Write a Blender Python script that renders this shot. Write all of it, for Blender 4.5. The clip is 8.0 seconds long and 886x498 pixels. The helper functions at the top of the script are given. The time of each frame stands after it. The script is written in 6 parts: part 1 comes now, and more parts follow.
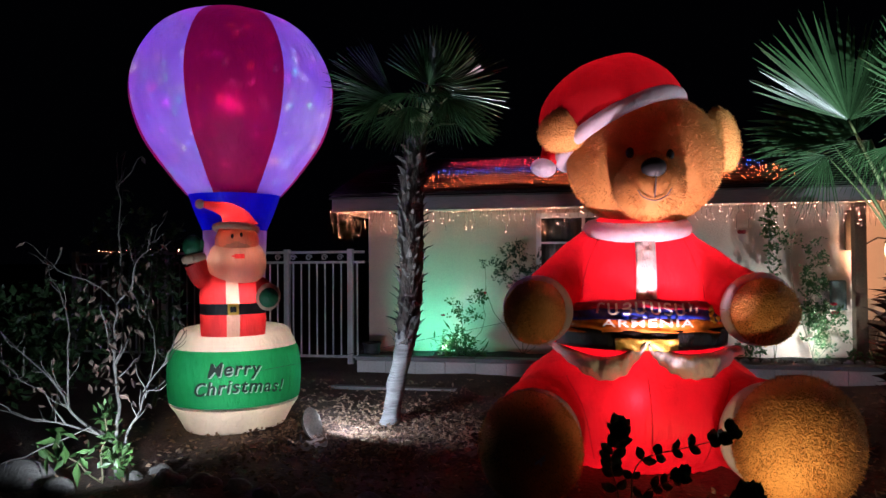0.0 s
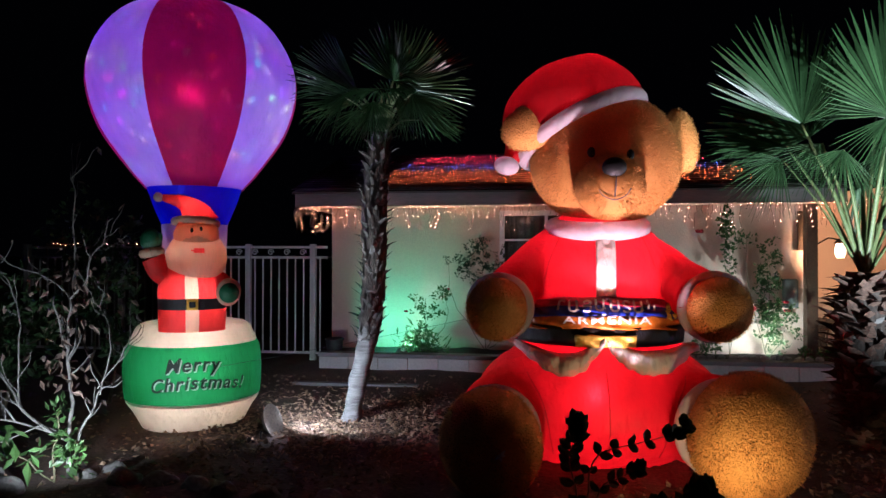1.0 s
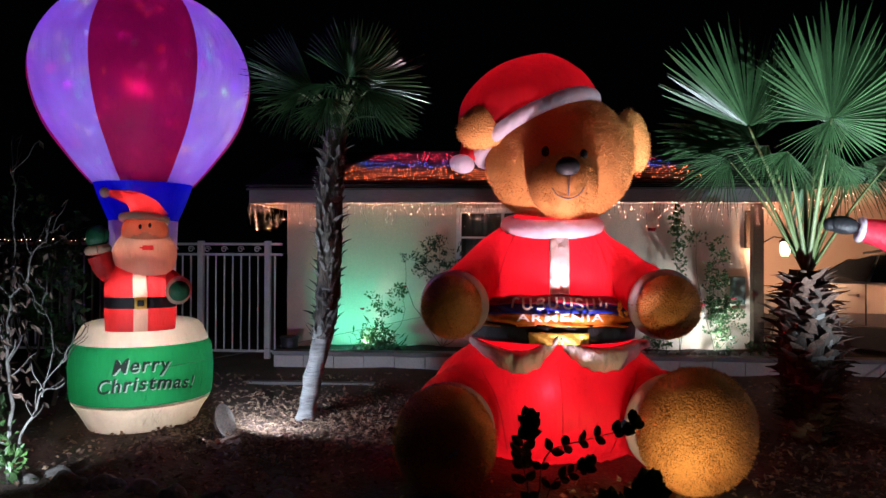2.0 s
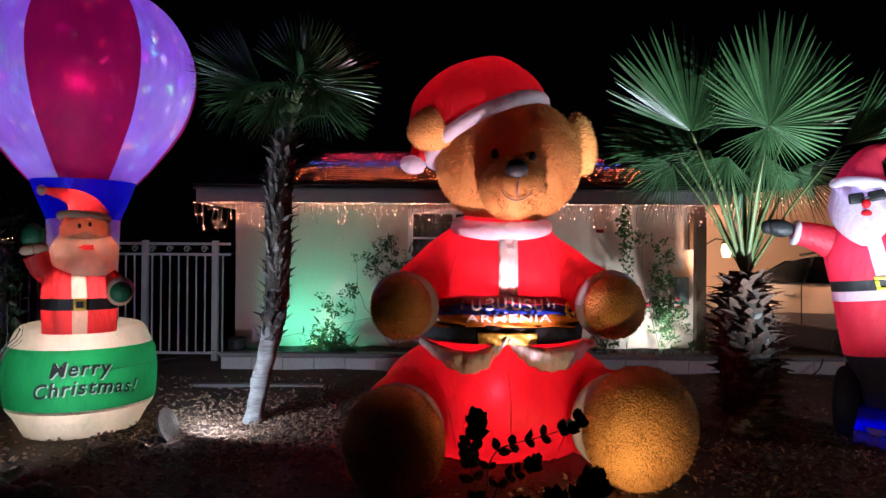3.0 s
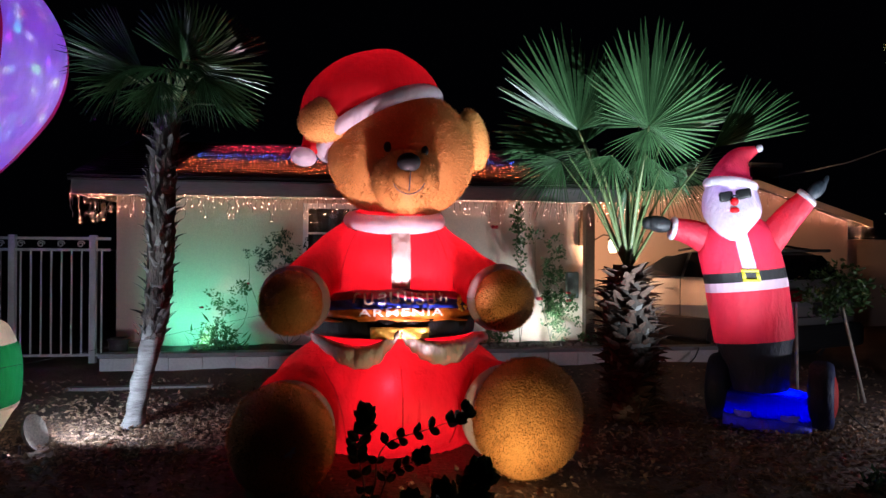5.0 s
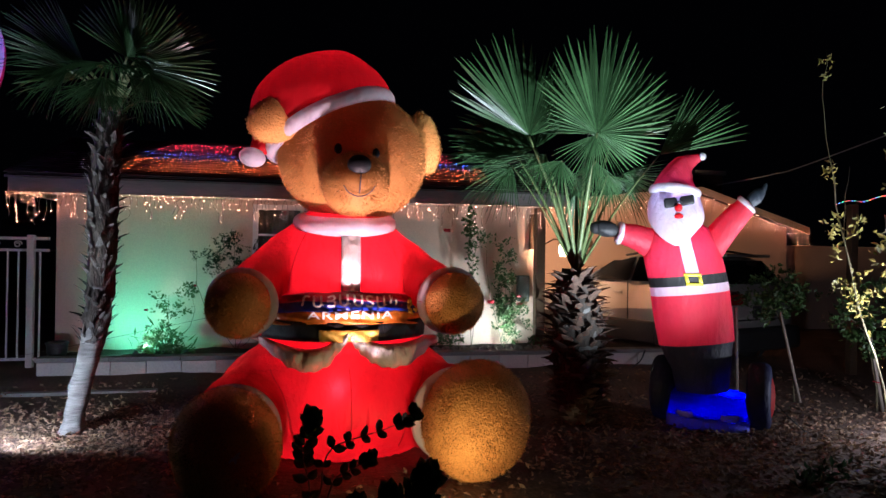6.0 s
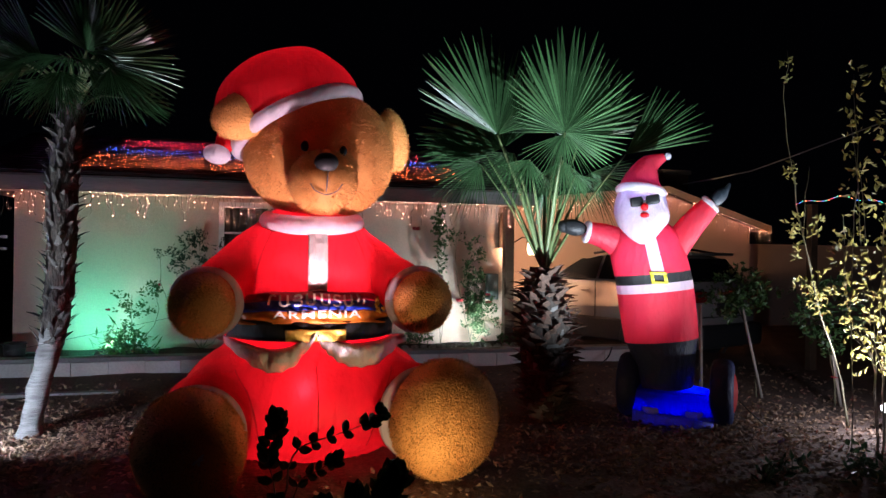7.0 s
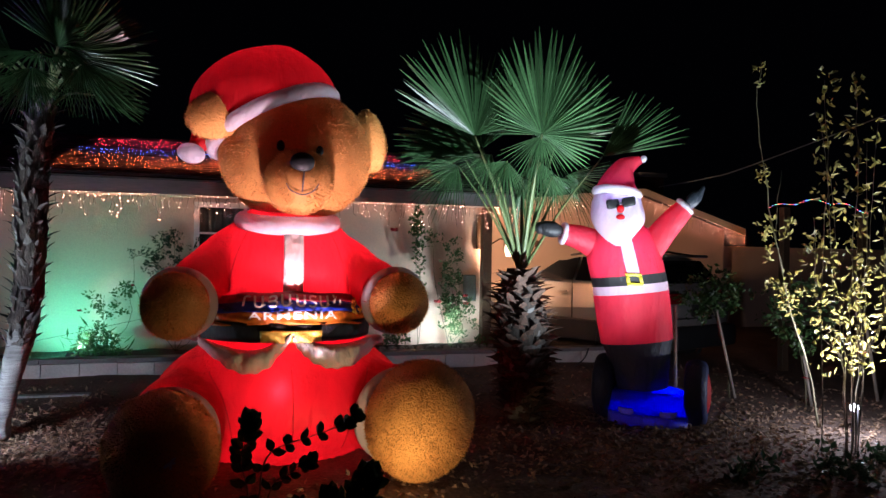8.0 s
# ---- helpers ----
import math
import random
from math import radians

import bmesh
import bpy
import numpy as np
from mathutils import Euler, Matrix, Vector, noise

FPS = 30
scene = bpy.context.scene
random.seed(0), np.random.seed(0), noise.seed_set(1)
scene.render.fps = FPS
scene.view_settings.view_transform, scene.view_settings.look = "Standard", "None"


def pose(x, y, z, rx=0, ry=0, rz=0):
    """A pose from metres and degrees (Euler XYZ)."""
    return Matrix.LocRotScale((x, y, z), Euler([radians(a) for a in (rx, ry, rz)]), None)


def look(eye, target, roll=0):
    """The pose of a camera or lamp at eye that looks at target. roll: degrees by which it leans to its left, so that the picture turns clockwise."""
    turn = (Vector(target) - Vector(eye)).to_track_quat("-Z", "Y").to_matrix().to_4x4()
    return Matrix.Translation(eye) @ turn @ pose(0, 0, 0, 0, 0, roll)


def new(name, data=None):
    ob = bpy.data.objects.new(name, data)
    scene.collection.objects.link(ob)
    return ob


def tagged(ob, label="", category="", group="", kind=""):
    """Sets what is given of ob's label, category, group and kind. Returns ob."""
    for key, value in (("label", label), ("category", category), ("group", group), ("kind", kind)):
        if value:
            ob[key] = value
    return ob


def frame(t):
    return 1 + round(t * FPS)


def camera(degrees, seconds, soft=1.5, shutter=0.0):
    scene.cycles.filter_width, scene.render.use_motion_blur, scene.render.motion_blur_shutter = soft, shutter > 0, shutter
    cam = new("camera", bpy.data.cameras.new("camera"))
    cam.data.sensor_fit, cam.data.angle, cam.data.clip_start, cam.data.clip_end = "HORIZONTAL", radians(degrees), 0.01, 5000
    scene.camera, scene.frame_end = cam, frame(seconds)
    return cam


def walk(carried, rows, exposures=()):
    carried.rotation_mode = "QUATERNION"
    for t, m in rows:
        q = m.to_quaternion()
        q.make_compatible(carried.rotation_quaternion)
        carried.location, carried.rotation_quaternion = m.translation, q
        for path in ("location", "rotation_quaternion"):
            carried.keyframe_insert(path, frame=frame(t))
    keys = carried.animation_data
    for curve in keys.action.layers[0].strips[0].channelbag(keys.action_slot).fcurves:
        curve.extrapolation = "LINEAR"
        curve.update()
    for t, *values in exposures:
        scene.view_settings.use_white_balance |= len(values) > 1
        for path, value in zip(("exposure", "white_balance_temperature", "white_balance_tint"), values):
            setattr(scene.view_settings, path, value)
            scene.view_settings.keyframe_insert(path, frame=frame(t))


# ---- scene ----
cam = camera(66.5, 8.0)
PATH = [
    (0, (0.905, 0.075, 1.654), (0.527, 2.039, 1.685), -0.4),
    (0.5, (0.917, 0.086, 1.65), (0.588, 2.058, 1.675), -0.2),
    (1, (0.921, 0.068, 1.658), (0.646, 2.049, 1.677), 0.1),
    (1.5, (0.935, 0.08, 1.664), (0.718, 2.068, 1.674), 0.1),
    (3, (0.981, 0.072, 1.675), (0.965, 2.072, 1.686), 0.4),
    (3.5, (0.999, 0.1, 1.654), (1.052, 2.099, 1.652), 0.2),
    (4, (1.026, 0.085, 1.658), (1.147, 2.082, 1.656), 0.2),
    (4.5, (1.045, 0.103, 1.651), (1.244, 2.093, 1.651), 0.2),
    (6, (1.092, 0.083, 1.647), (1.499, 2.041, 1.662), 0.8),
    (6.5, (1.107, 0.094, 1.649), (1.569, 2.04, 1.664), 0.7),
    (7, (1.114, 0.094, 1.654), (1.607, 2.033, 1.664), 0.8),
    (7.5, (1.119, 0.086, 1.656), (1.648, 2.014, 1.667), 0.9),
    (8, (1.133, 0.097, 1.651), (1.686, 2.019, 1.666), 1.0),
]
walk(cam, [(t, look(eye, target, roll)) for t, eye, target, roll in PATH], [(0, -0.2, 5800, 26), (8, -0.2, 5800, 26)])

# ---- world and lamps ----
world = bpy.data.worlds.new("night")
scene.world = world
world.use_nodes = True
bg = world.node_tree.nodes["Background"]
bg.inputs["Color"].default_value = (0.5, 0.55, 0.8, 1)
bg.inputs["Strength"].default_value = 0.0008


def lamp(name, place, power, colour, radius=0.05, target=None, cone=60, blend=0.5):
    data = bpy.data.lights.new(name, "SPOT" if target else "POINT")
    data.energy, data.color, data.shadow_soft_size = power, colour, radius
    ob = new(name, data)
    if target:
        data.spot_size, data.spot_blend = radians(cone), blend
        ob.matrix_world = look(place, target)
    else:
        ob.location = place
    return ob


WARM, COOL, SOFT = (1.0, 0.62, 0.3), (0.8, 0.92, 1.0), (1.0, 0.85, 0.65)
BALLOON_X = -2.83
# inside the inflatables
party = lamp("balloon_bulb", (BALLOON_X, 7.1, 3.4), 50, (1, 1, 1), 0.02)
lamp("balloon_front_bulb", (BALLOON_X + 0.42, 6.22, 3.22), 1.5, (0.8, 0.2, 1.0), 0.03)
lamp("basket_bulb", (-2.68, 6.75, 0.45), 20, (1.0, 0.74, 0.46), 0.05)
lamp("balloon_figure_bulb", (-2.5, 6.48, 1.3), 11, (1.0, 0.8, 0.7), 0.05)
# lamps added inside the closed head, beard and hat, which block the figure's bulb
lamp("balloon_figure_head_fill", (-2.48, 6.42, 1.87), 6.5, (1.0, 0.75, 0.6), 0.03)
lamp("balloon_figure_beard_fill", (-2.48, 6.5, 1.58), 4.5, (1.0, 0.72, 0.52), 0.03)
lamp("balloon_figure_hat_fill", (-2.53, 6.48, 2.1), 3, (1.0, 0.75, 0.6), 0.03)
lamp("bear_seat_bulb", (1.47, 6.15, 0.55), 19, (1.0, 0.72, 0.55), 0.03)
lamp("bear_lap_bulb", (1.4, 5.72, 0.5), 4.5, (1.0, 0.72, 0.55), 0.02)
# unseen red lamp added in the head to tint the face's shadow
lamp("bear_head_fill", (1.5, 6.4, 2.62), 2.6, (1.0, 0.07, 0.04), 0.06)
lamp("bear_chest_bulb", (1.6, 6.5, 1.5), 46, (1.0, 0.8, 0.75), 0.06)
lamp("bear_hat_bulb", (1.25, 6.5, 3.25), 9, (1.0, 0.8, 0.75), 0.05)
lamp("rider_bulb", (5.12, 6.72, 1.68), 6.0, (0.9, 0.5, 1.0), 0.04)
# lamp added to brighten the rider's head and hat
lamp("rider_head_fill", (5.07, 6.75, 2.3), 2.2, (0.5, 0.46, 1.0), 0.04)
lamp("rider_lower_bulb", (5.26, 6.8, 0.95), 3.2, (1.0, 0.75, 0.7), 0.06)
for scooter_x, scooter_y in ((5.24, 6.72), (5.56, 6.46)):
    lamp("scooter_bulb", (scooter_x, scooter_y, 0.11), 6, (0.12, 0.16, 1.0), 0.03)
# the balloon's bulb throws spots of colour round itself
party.data.use_nodes = True
pt = party.data.node_tree
aim = pt.nodes.new("ShaderNodeTexCoord")
warp = pt.nodes.new("ShaderNodeTexNoise")
warp.inputs["Scale"].default_value = 3.0
shift = pt.nodes.new("ShaderNodeMixRGB")
shift.blend_type, shift.inputs["Fac"].default_value = "ADD", 0.35
cell = pt.nodes.new("ShaderNodeTexVoronoi")
cell.inputs["Scale"].default_value = 8.5
dots = pt.nodes.new("ShaderNodeValToRGB")
dots.color_ramp.elements[0].position, dots.color_ramp.elements[1].position = 0.05, 0.4
dots.color_ramp.elements[0].color, dots.color_ramp.elements[1].color = (1, 1, 1, 1), (0, 0, 0, 1)
hue = pt.nodes.new("ShaderNodeHueSaturation")
hue.inputs["Saturation"].default_value, hue.inputs["Value"].default_value = 2.0, 3.2
spots = pt.nodes.new("ShaderNodeMixRGB")
spots.blend_type, spots.inputs["Fac"].default_value = "MULTIPLY", 1.0
total = pt.nodes.new("ShaderNodeMixRGB")
total.blend_type, total.inputs["Fac"].default_value = "ADD", 1.0
total.inputs["Color1"].default_value = (0.28, 0.11, 1.08, 1)
pt.links.new(aim.outputs["Normal"], warp.inputs["Vector"])
pt.links.new(aim.outputs["Normal"], shift.inputs["Color1"])
pt.links.new(warp.outputs["Color"], shift.inputs["Color2"])
pt.links.new(shift.outputs["Color"], cell.inputs["Vector"])
pt.links.new(cell.outputs["Distance"], dots.inputs["Fac"])
pt.links.new(cell.outputs["Color"], hue.inputs["Color"])
pt.links.new(dots.outputs["Color"], spots.inputs["Color1"])
pt.links.new(hue.outputs["Color"], spots.inputs["Color2"])
pt.links.new(spots.outputs["Color"], total.inputs["Color2"])
pt.links.new(total.outputs["Color"], pt.nodes["Emission"].inputs["Color"])
# spotlights in the garden
lamp("bear_flood", (2.0, 4.25, -0.1), 47, (1.0, 0.74, 0.32), 0.03, (2.25, 5.6, 0.75), 134, 0.8)
lamp("bear_head_flood", (1.75, 4.75, -0.08), 1050, (1.0, 0.68, 0.66), 0.02, (1.52, 6.05, 2.8), 50, 0.7)
lamp("palm_flood", (-1.5, 6.5, 0.12), 115, (0.82, 0.97, 1.0), 0.05, (-0.9, 7.6, 0.45), 155, 0.5)
lamp("dish_lamp", (-1.68, 6.5, -0.02), 1.6, (0.85, 0.97, 1.0), 0.03)
# second lamp added at the palm spotlight to brighten the crown
lamp("palm_crown_fill", (-1.46, 6.46, 0.14), 310, (0.84, 1.0, 0.94), 0.05, (-0.7, 6.95, 3.4), 50, 0.5)
lamp("fan_flood", (4.5, 4.1, -0.1), 2700, (0.84, 1.0, 0.94), 0.03, (4.1, 6.9, 3.2), 70, 1.0)
lamp("green_wall_flood", (-1.66, 10.45, 0.3), 100, (0.1, 1.0, 0.55), 0.04, (-0.9, 11.3, 0.75), 150, 1.0)
lamp("white_wall_flood", (-1.12, 10.5, 0.26), 75, (0.85, 1.0, 0.95), 0.03, (-0.55, 11.3, 0.58), 84, 0.8)
lamp("rose_flood", (4.35, 10.4, 0.24), 140, (0.8, 1.0, 0.85), 0.03, (4.3, 11.0, 0.7), 120, 0.7)
lamp("shrub_flood", (7.13, 5.53, 0.2), 1100, (0.95, 1.0, 0.9), 0.04, (6.6, 5.15, 2.2), 134, 0.8)
# unseen lamp added above the shrub spotlight to light the car's tail
lamp("shrub_side_fill", (7.16, 5.58, 0.3), 50, (0.95, 1.0, 1.0), 0.05)
lamp("branch_flood", (-2.5, 4.4, 0.1), 120, (0.85, 1.0, 0.95), 0.04, (-3.7, 6.4, 1.6), 120, 0.6)
lamp("porch_lamp", (5.42, 10.93, 1.73), 560, (1.0, 0.58, 0.27), 0.07, (6.3, 14.4, 2.2), 150, 0.8)


# ---- materials ----
def nodes_of(name):
    m = bpy.data.materials.new(name)
    m.use_nodes = True
    return m, m.node_tree, m.node_tree.nodes["Principled BSDF"]


def grain(nt, scale, detail=6, stretch=(1, 1, 1)):
    tc = nt.nodes.new("ShaderNodeTexCoord")
    mp = nt.nodes.new("ShaderNodeMapping")
    mp.inputs["Scale"].default_value = stretch
    nz = nt.nodes.new("ShaderNodeTexNoise")
    nz.inputs["Scale"].default_value, nz.inputs["Detail"].default_value = scale, detail
    nt.links.new(tc.outputs["Object"], mp.inputs["Vector"])
    nt.links.new(mp.outputs["Vector"], nz.inputs["Vector"])
    return nz


def surface(name, base, dark=None, rough=0.7, metal=0.0, coarse=2.0, fine=40.0, bump=0.2, depth=0.01, stretch=(1, 1, 1), island=0.0, coat=0.0):
    """Two scales of colour change and a fine relief."""
    m, nt, bsdf = nodes_of(name)
    dark = dark or tuple(c * 0.55 for c in base)
    a, b = grain(nt, coarse, 5, stretch), grain(nt, fine, 8, stretch)
    add = nt.nodes.new("ShaderNodeMath")
    add.operation = "MULTIPLY_ADD"
    add.inputs[1].default_value = 0.5
    nt.links.new(a.outputs["Fac"], add.inputs[0])
    half = nt.nodes.new("ShaderNodeMath")
    half.operation = "MULTIPLY"
    half.inputs[1].default_value = 0.5
    nt.links.new(b.outputs["Fac"], half.inputs[0])
    nt.links.new(half.outputs[0], add.inputs[2])
    ramp = nt.nodes.new("ShaderNodeValToRGB")
    ramp.color_ramp.elements[0].position, ramp.color_ramp.elements[1].position = 0.36, 0.62
    ramp.color_ramp.elements[0].color, ramp.color_ramp.elements[1].color = (*dark, 1), (*base, 1)
    nt.links.new(add.outputs[0], ramp.inputs["Fac"])
    colour = ramp.outputs["Color"]
    if island:
        geo = nt.nodes.new("ShaderNodeNewGeometry")
        hsv = nt.nodes.new("ShaderNodeHueSaturation")
        rng = nt.nodes.new("ShaderNodeMapRange")
        rng.inputs["To Min"].default_value, rng.inputs["To Max"].default_value = 1 - island, 1 + island
        nt.links.new(geo.outputs["Random Per Island"], rng.inputs["Value"])
        nt.links.new(rng.outputs["Result"], hsv.inputs["Value"])
        nt.links.new(colour, hsv.inputs["Color"])
        colour = hsv.outputs["Color"]
    nt.links.new(colour, bsdf.inputs["Base Color"])
    bsdf.inputs["Roughness"].default_value, bsdf.inputs["Metallic"].default_value = rough, metal
    bsdf.inputs["Coat Weight"].default_value = coat
    if bump:
        bp = nt.nodes.new("ShaderNodeBump")
        bp.inputs["Strength"].default_value, bp.inputs["Distance"].default_value = bump, depth
        nt.links.new(b.outputs["Fac"], bp.inputs["Height"])
        nt.links.new(bp.outputs["Normal"], bsdf.inputs["Normal"])
    return m


def fabric(name, base, through_light=0.55, wrinkle=0.5, seams=(1.6, 1.6, 0.7)):
    """Thin nylon: part of the light that falls on one side leaves on the other."""
    m, nt, bsdf = nodes_of(name)
    a, b = grain(nt, 2.2, 4, seams), grain(nt, 9.0, 5, seams)
    ramp = nt.nodes.new("ShaderNodeValToRGB")
    ramp.color_ramp.elements[0].position, ramp.color_ramp.elements[1].position = 0.3, 0.65
    ramp.color_ramp.elements[0].color = (*[c * 0.8 for c in base], 1)
    ramp.color_ramp.elements[1].color = (*base, 1)
    nt.links.new(a.outputs["Fac"], ramp.inputs["Fac"])
    bp = nt.nodes.new("ShaderNodeBump")
    bp.inputs["Strength"].default_value, bp.inputs["Distance"].default_value = wrinkle, 0.05
    nt.links.new(b.outputs["Fac"], bp.inputs["Height"])
    tr = nt.nodes.new("ShaderNodeBsdfTranslucent")
    mix = nt.nodes.new("ShaderNodeMixShader")
    mix.inputs["Fac"].default_value = through_light
    nt.links.new(ramp.outputs["Color"], bsdf.inputs["Base Color"])
    nt.links.new(ramp.outputs["Color"], tr.inputs["Color"])
    nt.links.new(bp.outputs["Normal"], bsdf.inputs["Normal"])
    nt.links.new(bp.outputs["Normal"], tr.inputs["Normal"])
    bsdf.inputs["Roughness"].default_value = 0.55
    nt.links.new(bsdf.outputs[0], mix.inputs[1])
    nt.links.new(tr.outputs[0], mix.inputs[2])
    nt.links.new(mix.outputs[0], nt.nodes["Material Output"].inputs["Surface"])
    return m


def leafy(name, base, dark, rough=0.45, shine_through=0.25, island=0.35):
    m = surface(name, base, dark, rough, 0, 3.0, 60.0, 0.15, 0.003, island=island)
    nt = m.node_tree
    bsdf = nt.nodes["Principled BSDF"]
    tr = nt.nodes.new("ShaderNodeBsdfTranslucent")
    tr.inputs["Color"].default_value = (*base, 1)
    mix = nt.nodes.new("ShaderNodeMixShader")
    mix.inputs["Fac"].default_value = shine_through
    nt.links.new(bsdf.outputs[0], mix.inputs[1])
    nt.links.new(tr.outputs[0], mix.inputs[2])
    nt.links.new(mix.outputs[0], nt.nodes["Material Output"].inputs["Surface"])
    return m


def glow(name, colour, strength):
    m, nt, bsdf = nodes_of(name)
    bsdf.inputs["Base Color"].default_value = (*colour, 1)
    bsdf.inputs["Emission Color"].default_value = (*colour, 1)
    bsdf.inputs["Emission Strength"].default_value = strength
    return m


def glass(name, tint, rough=0.03):
    m, nt, bsdf = nodes_of(name)
    bsdf.inputs["Base Color"].default_value = (*tint, 1)
    bsdf.inputs["Roughness"].default_value = rough
    bsdf.inputs["Specular IOR Level"].default_value = 0.6
    return m


M_GROUND = surface("bare_soil", (0.15, 0.095, 0.07), (0.055, 0.035, 0.028), 0.95, 0, 1.2, 26, 0.8, 0.03)
M_STUCCO = surface("cream_stucco", (0.68, 0.52, 0.42), (0.58, 0.44, 0.355), 0.9, 0, 1.0, 55, 0.5, 0.008)
M_FASCIA = surface("grey_painted_board", (0.2, 0.19, 0.18), (0.13, 0.125, 0.12), 0.6, 0, 1.5, 30, 0.15, 0.004, (0.2, 1, 3))
M_SOFFIT = surface("pale_soffit_paint", (0.6, 0.5, 0.4), (0.5, 0.42, 0.34), 0.8, 0, 2, 40, 0.2)
M_SHINGLE = surface("dark_shingle", (0.06, 0.05, 0.048), (0.03, 0.026, 0.025), 0.9, 0, 2, 30, 0.6, 0.01, island=0.3)
M_BLOCK = surface("pale_block", (0.66, 0.65, 0.61), (0.5, 0.49, 0.46), 0.9, 0, 1.5, 40, 0.5, 0.01)
M_CAP = surface("grey_cap_stone", (0.26, 0.25, 0.25), (0.17, 0.165, 0.165), 0.9, 0, 2, 40, 0.5, 0.01)
M_SOIL = surface("dark_planter_soil", (0.05, 0.035, 0.025), (0.02, 0.015, 0.012), 1.0, 0, 3, 30, 1.0, 0.03)
M_IRON = surface("cream_painted_iron", (0.62, 0.6, 0.56), (0.46, 0.44, 0.42), 0.5, 0, 3, 50, 0.15, 0.002)
M_WHITE = surface("white_window_frame", (0.75, 0.74, 0.72), (0.62, 0.61, 0.6), 0.5, 0, 3, 50, 0.1, 0.002)
M_PANE = glass("clear_window_pane", (0.9, 0.92, 0.92))
M_PANE.node_tree.nodes["Principled BSDF"].inputs["Transmission Weight"].default_value = 1.0
M_RED = fabric("red_nylon", (0.72, 0.012, 0.018))
M_REDTHIN = fabric("thin_red_nylon", (0.8, 0.05, 0.045))
M_GORERED = fabric("crimson_nylon", (0.6, 0.014, 0.06))
M_RIDERRED = fabric("rosy_red_nylon", (0.8, 0.045, 0.085))
M_PALE = fabric("white_nylon", (0.82, 0.78, 0.74))
M_TRIM = fabric("white_satin_trim", (0.88, 0.85, 0.8), 0.26, 1.0)
M_PLUSHWHITE = fabric("white_plush", (0.85, 0.82, 0.9), 0.55, 0.6)
M_BLUE = fabric("blue_nylon", (0.02, 0.03, 0.6))
M_GREEN = fabric("green_nylon", (0.01, 0.3, 0.11))
M_BLACKCLOTH = fabric("black_nylon", (0.012, 0.012, 0.014), 0.1)
M_NAVY = fabric("slate_nylon", (0.025, 0.035, 0.05), 0.15)
M_SKIN = fabric("peach_nylon", (0.8, 0.36, 0.22))
M_GOLD = surface("gold_foil_cloth", (0.75, 0.5, 0.08), (0.55, 0.33, 0.04), 0.35, 0.4, 5, 30, 0.6, 0.02)
M_FUR = surface("caramel_plush", (0.68, 0.33, 0.085), (0.52, 0.23, 0.05), 0.75, 0, 4, 60, 1.0, 0.02, island=0.4)
# lets the added red head lamp show in the shaded face
M_HEADPLUSH = leafy("light_passing_plush", (0.68, 0.33, 0.085), (0.52, 0.23, 0.05), 0.75, 0.3, 0.0)
M_NOSE = surface("black_vinyl", (0.007, 0.007, 0.008), (0.004, 0.004, 0.005), 0.55, 0, 5, 40, 0.3, 0.004)
M_STITCH = surface("grey_stitch", (0.16, 0.12, 0.12), None, 0.8)
M_TRUNK = surface("grey_palm_bark", (0.22, 0.215, 0.205), (0.1, 0.095, 0.09), 0.95, 0, 3, 14, 0.6, 0.02, (0.5, 0.5, 3.5))
M_BOOT = surface("brown_leaf_base", (0.17, 0.095, 0.065), (0.05, 0.03, 0.022), 0.9, 0, 3, 40, 0.8, 0.01, island=0.5)
M_PALM = leafy("palm_green", (0.05, 0.115, 0.045), (0.022, 0.06, 0.022), 0.24, 0.22, 0.5)
M_PETIOLE = surface("palm_stalk", (0.14, 0.19, 0.07), (0.06, 0.09, 0.03), 0.5, 0, 4, 40, 0.2)


# ---- shapes ----
def part(name, bm, material, parent=None, label="", smooth=True):
    me = bpy.data.meshes.new(name)
    bm.to_mesh(me)
    bm.free()
    return part_mesh(name, me, material, parent, label, smooth)


def part_mesh(name, me, material, parent=None, label="", smooth=True):
    for m in material if isinstance(material, (list, tuple)) else [material]:
        me.materials.append(m)
    if smooth:
        me.shade_smooth()
    ob = new(name, me)
    if parent:
        ob.parent = parent
    if label:
        tagged(ob, label)
    return ob


def thing(name, label, category, group="", place=(0, 0, 0)):
    ob = new(name)
    ob.location = place
    ob.empty_display_size = 0.2
    return tagged(ob, label, category, group)


def ball(c, r, turn=(0, 0, 0), u=28, v=18, bm=None):
    bm = bm or bmesh.new()
    r = r if isinstance(r, (tuple, list)) else (r, r, r)
    bmesh.ops.create_uvsphere(bm, u_segments=u, v_segments=v, radius=1, matrix=pose(*c, *turn) @ Matrix.Diagonal((*r, 1)))
    return bm


def box(lo, hi, bevel=0.0, bm=None):
    own = bmesh.new()
    lo, hi = Vector(lo), Vector(hi)
    bmesh.ops.create_cube(own, size=1, matrix=Matrix.Translation((lo + hi) / 2) @ Matrix.Diagonal((*(hi - lo), 1)))
    if bevel:
        bmesh.ops.bevel(own, geom=own.edges[:], offset=bevel, segments=2, affect="EDGES", profile=0.5)
    return own if bm is None else into(bm, own)


def into(bm, other, index=None):
    """Adds one bmesh to another, with a material index."""
    if index is not None:
        for f in other.faces:
            f.material_index = index
    me = bpy.data.meshes.new("tmp")
    other.to_mesh(me)
    other.free()
    bm.from_mesh(me)
    bpy.data.meshes.remove(me)
    return bm


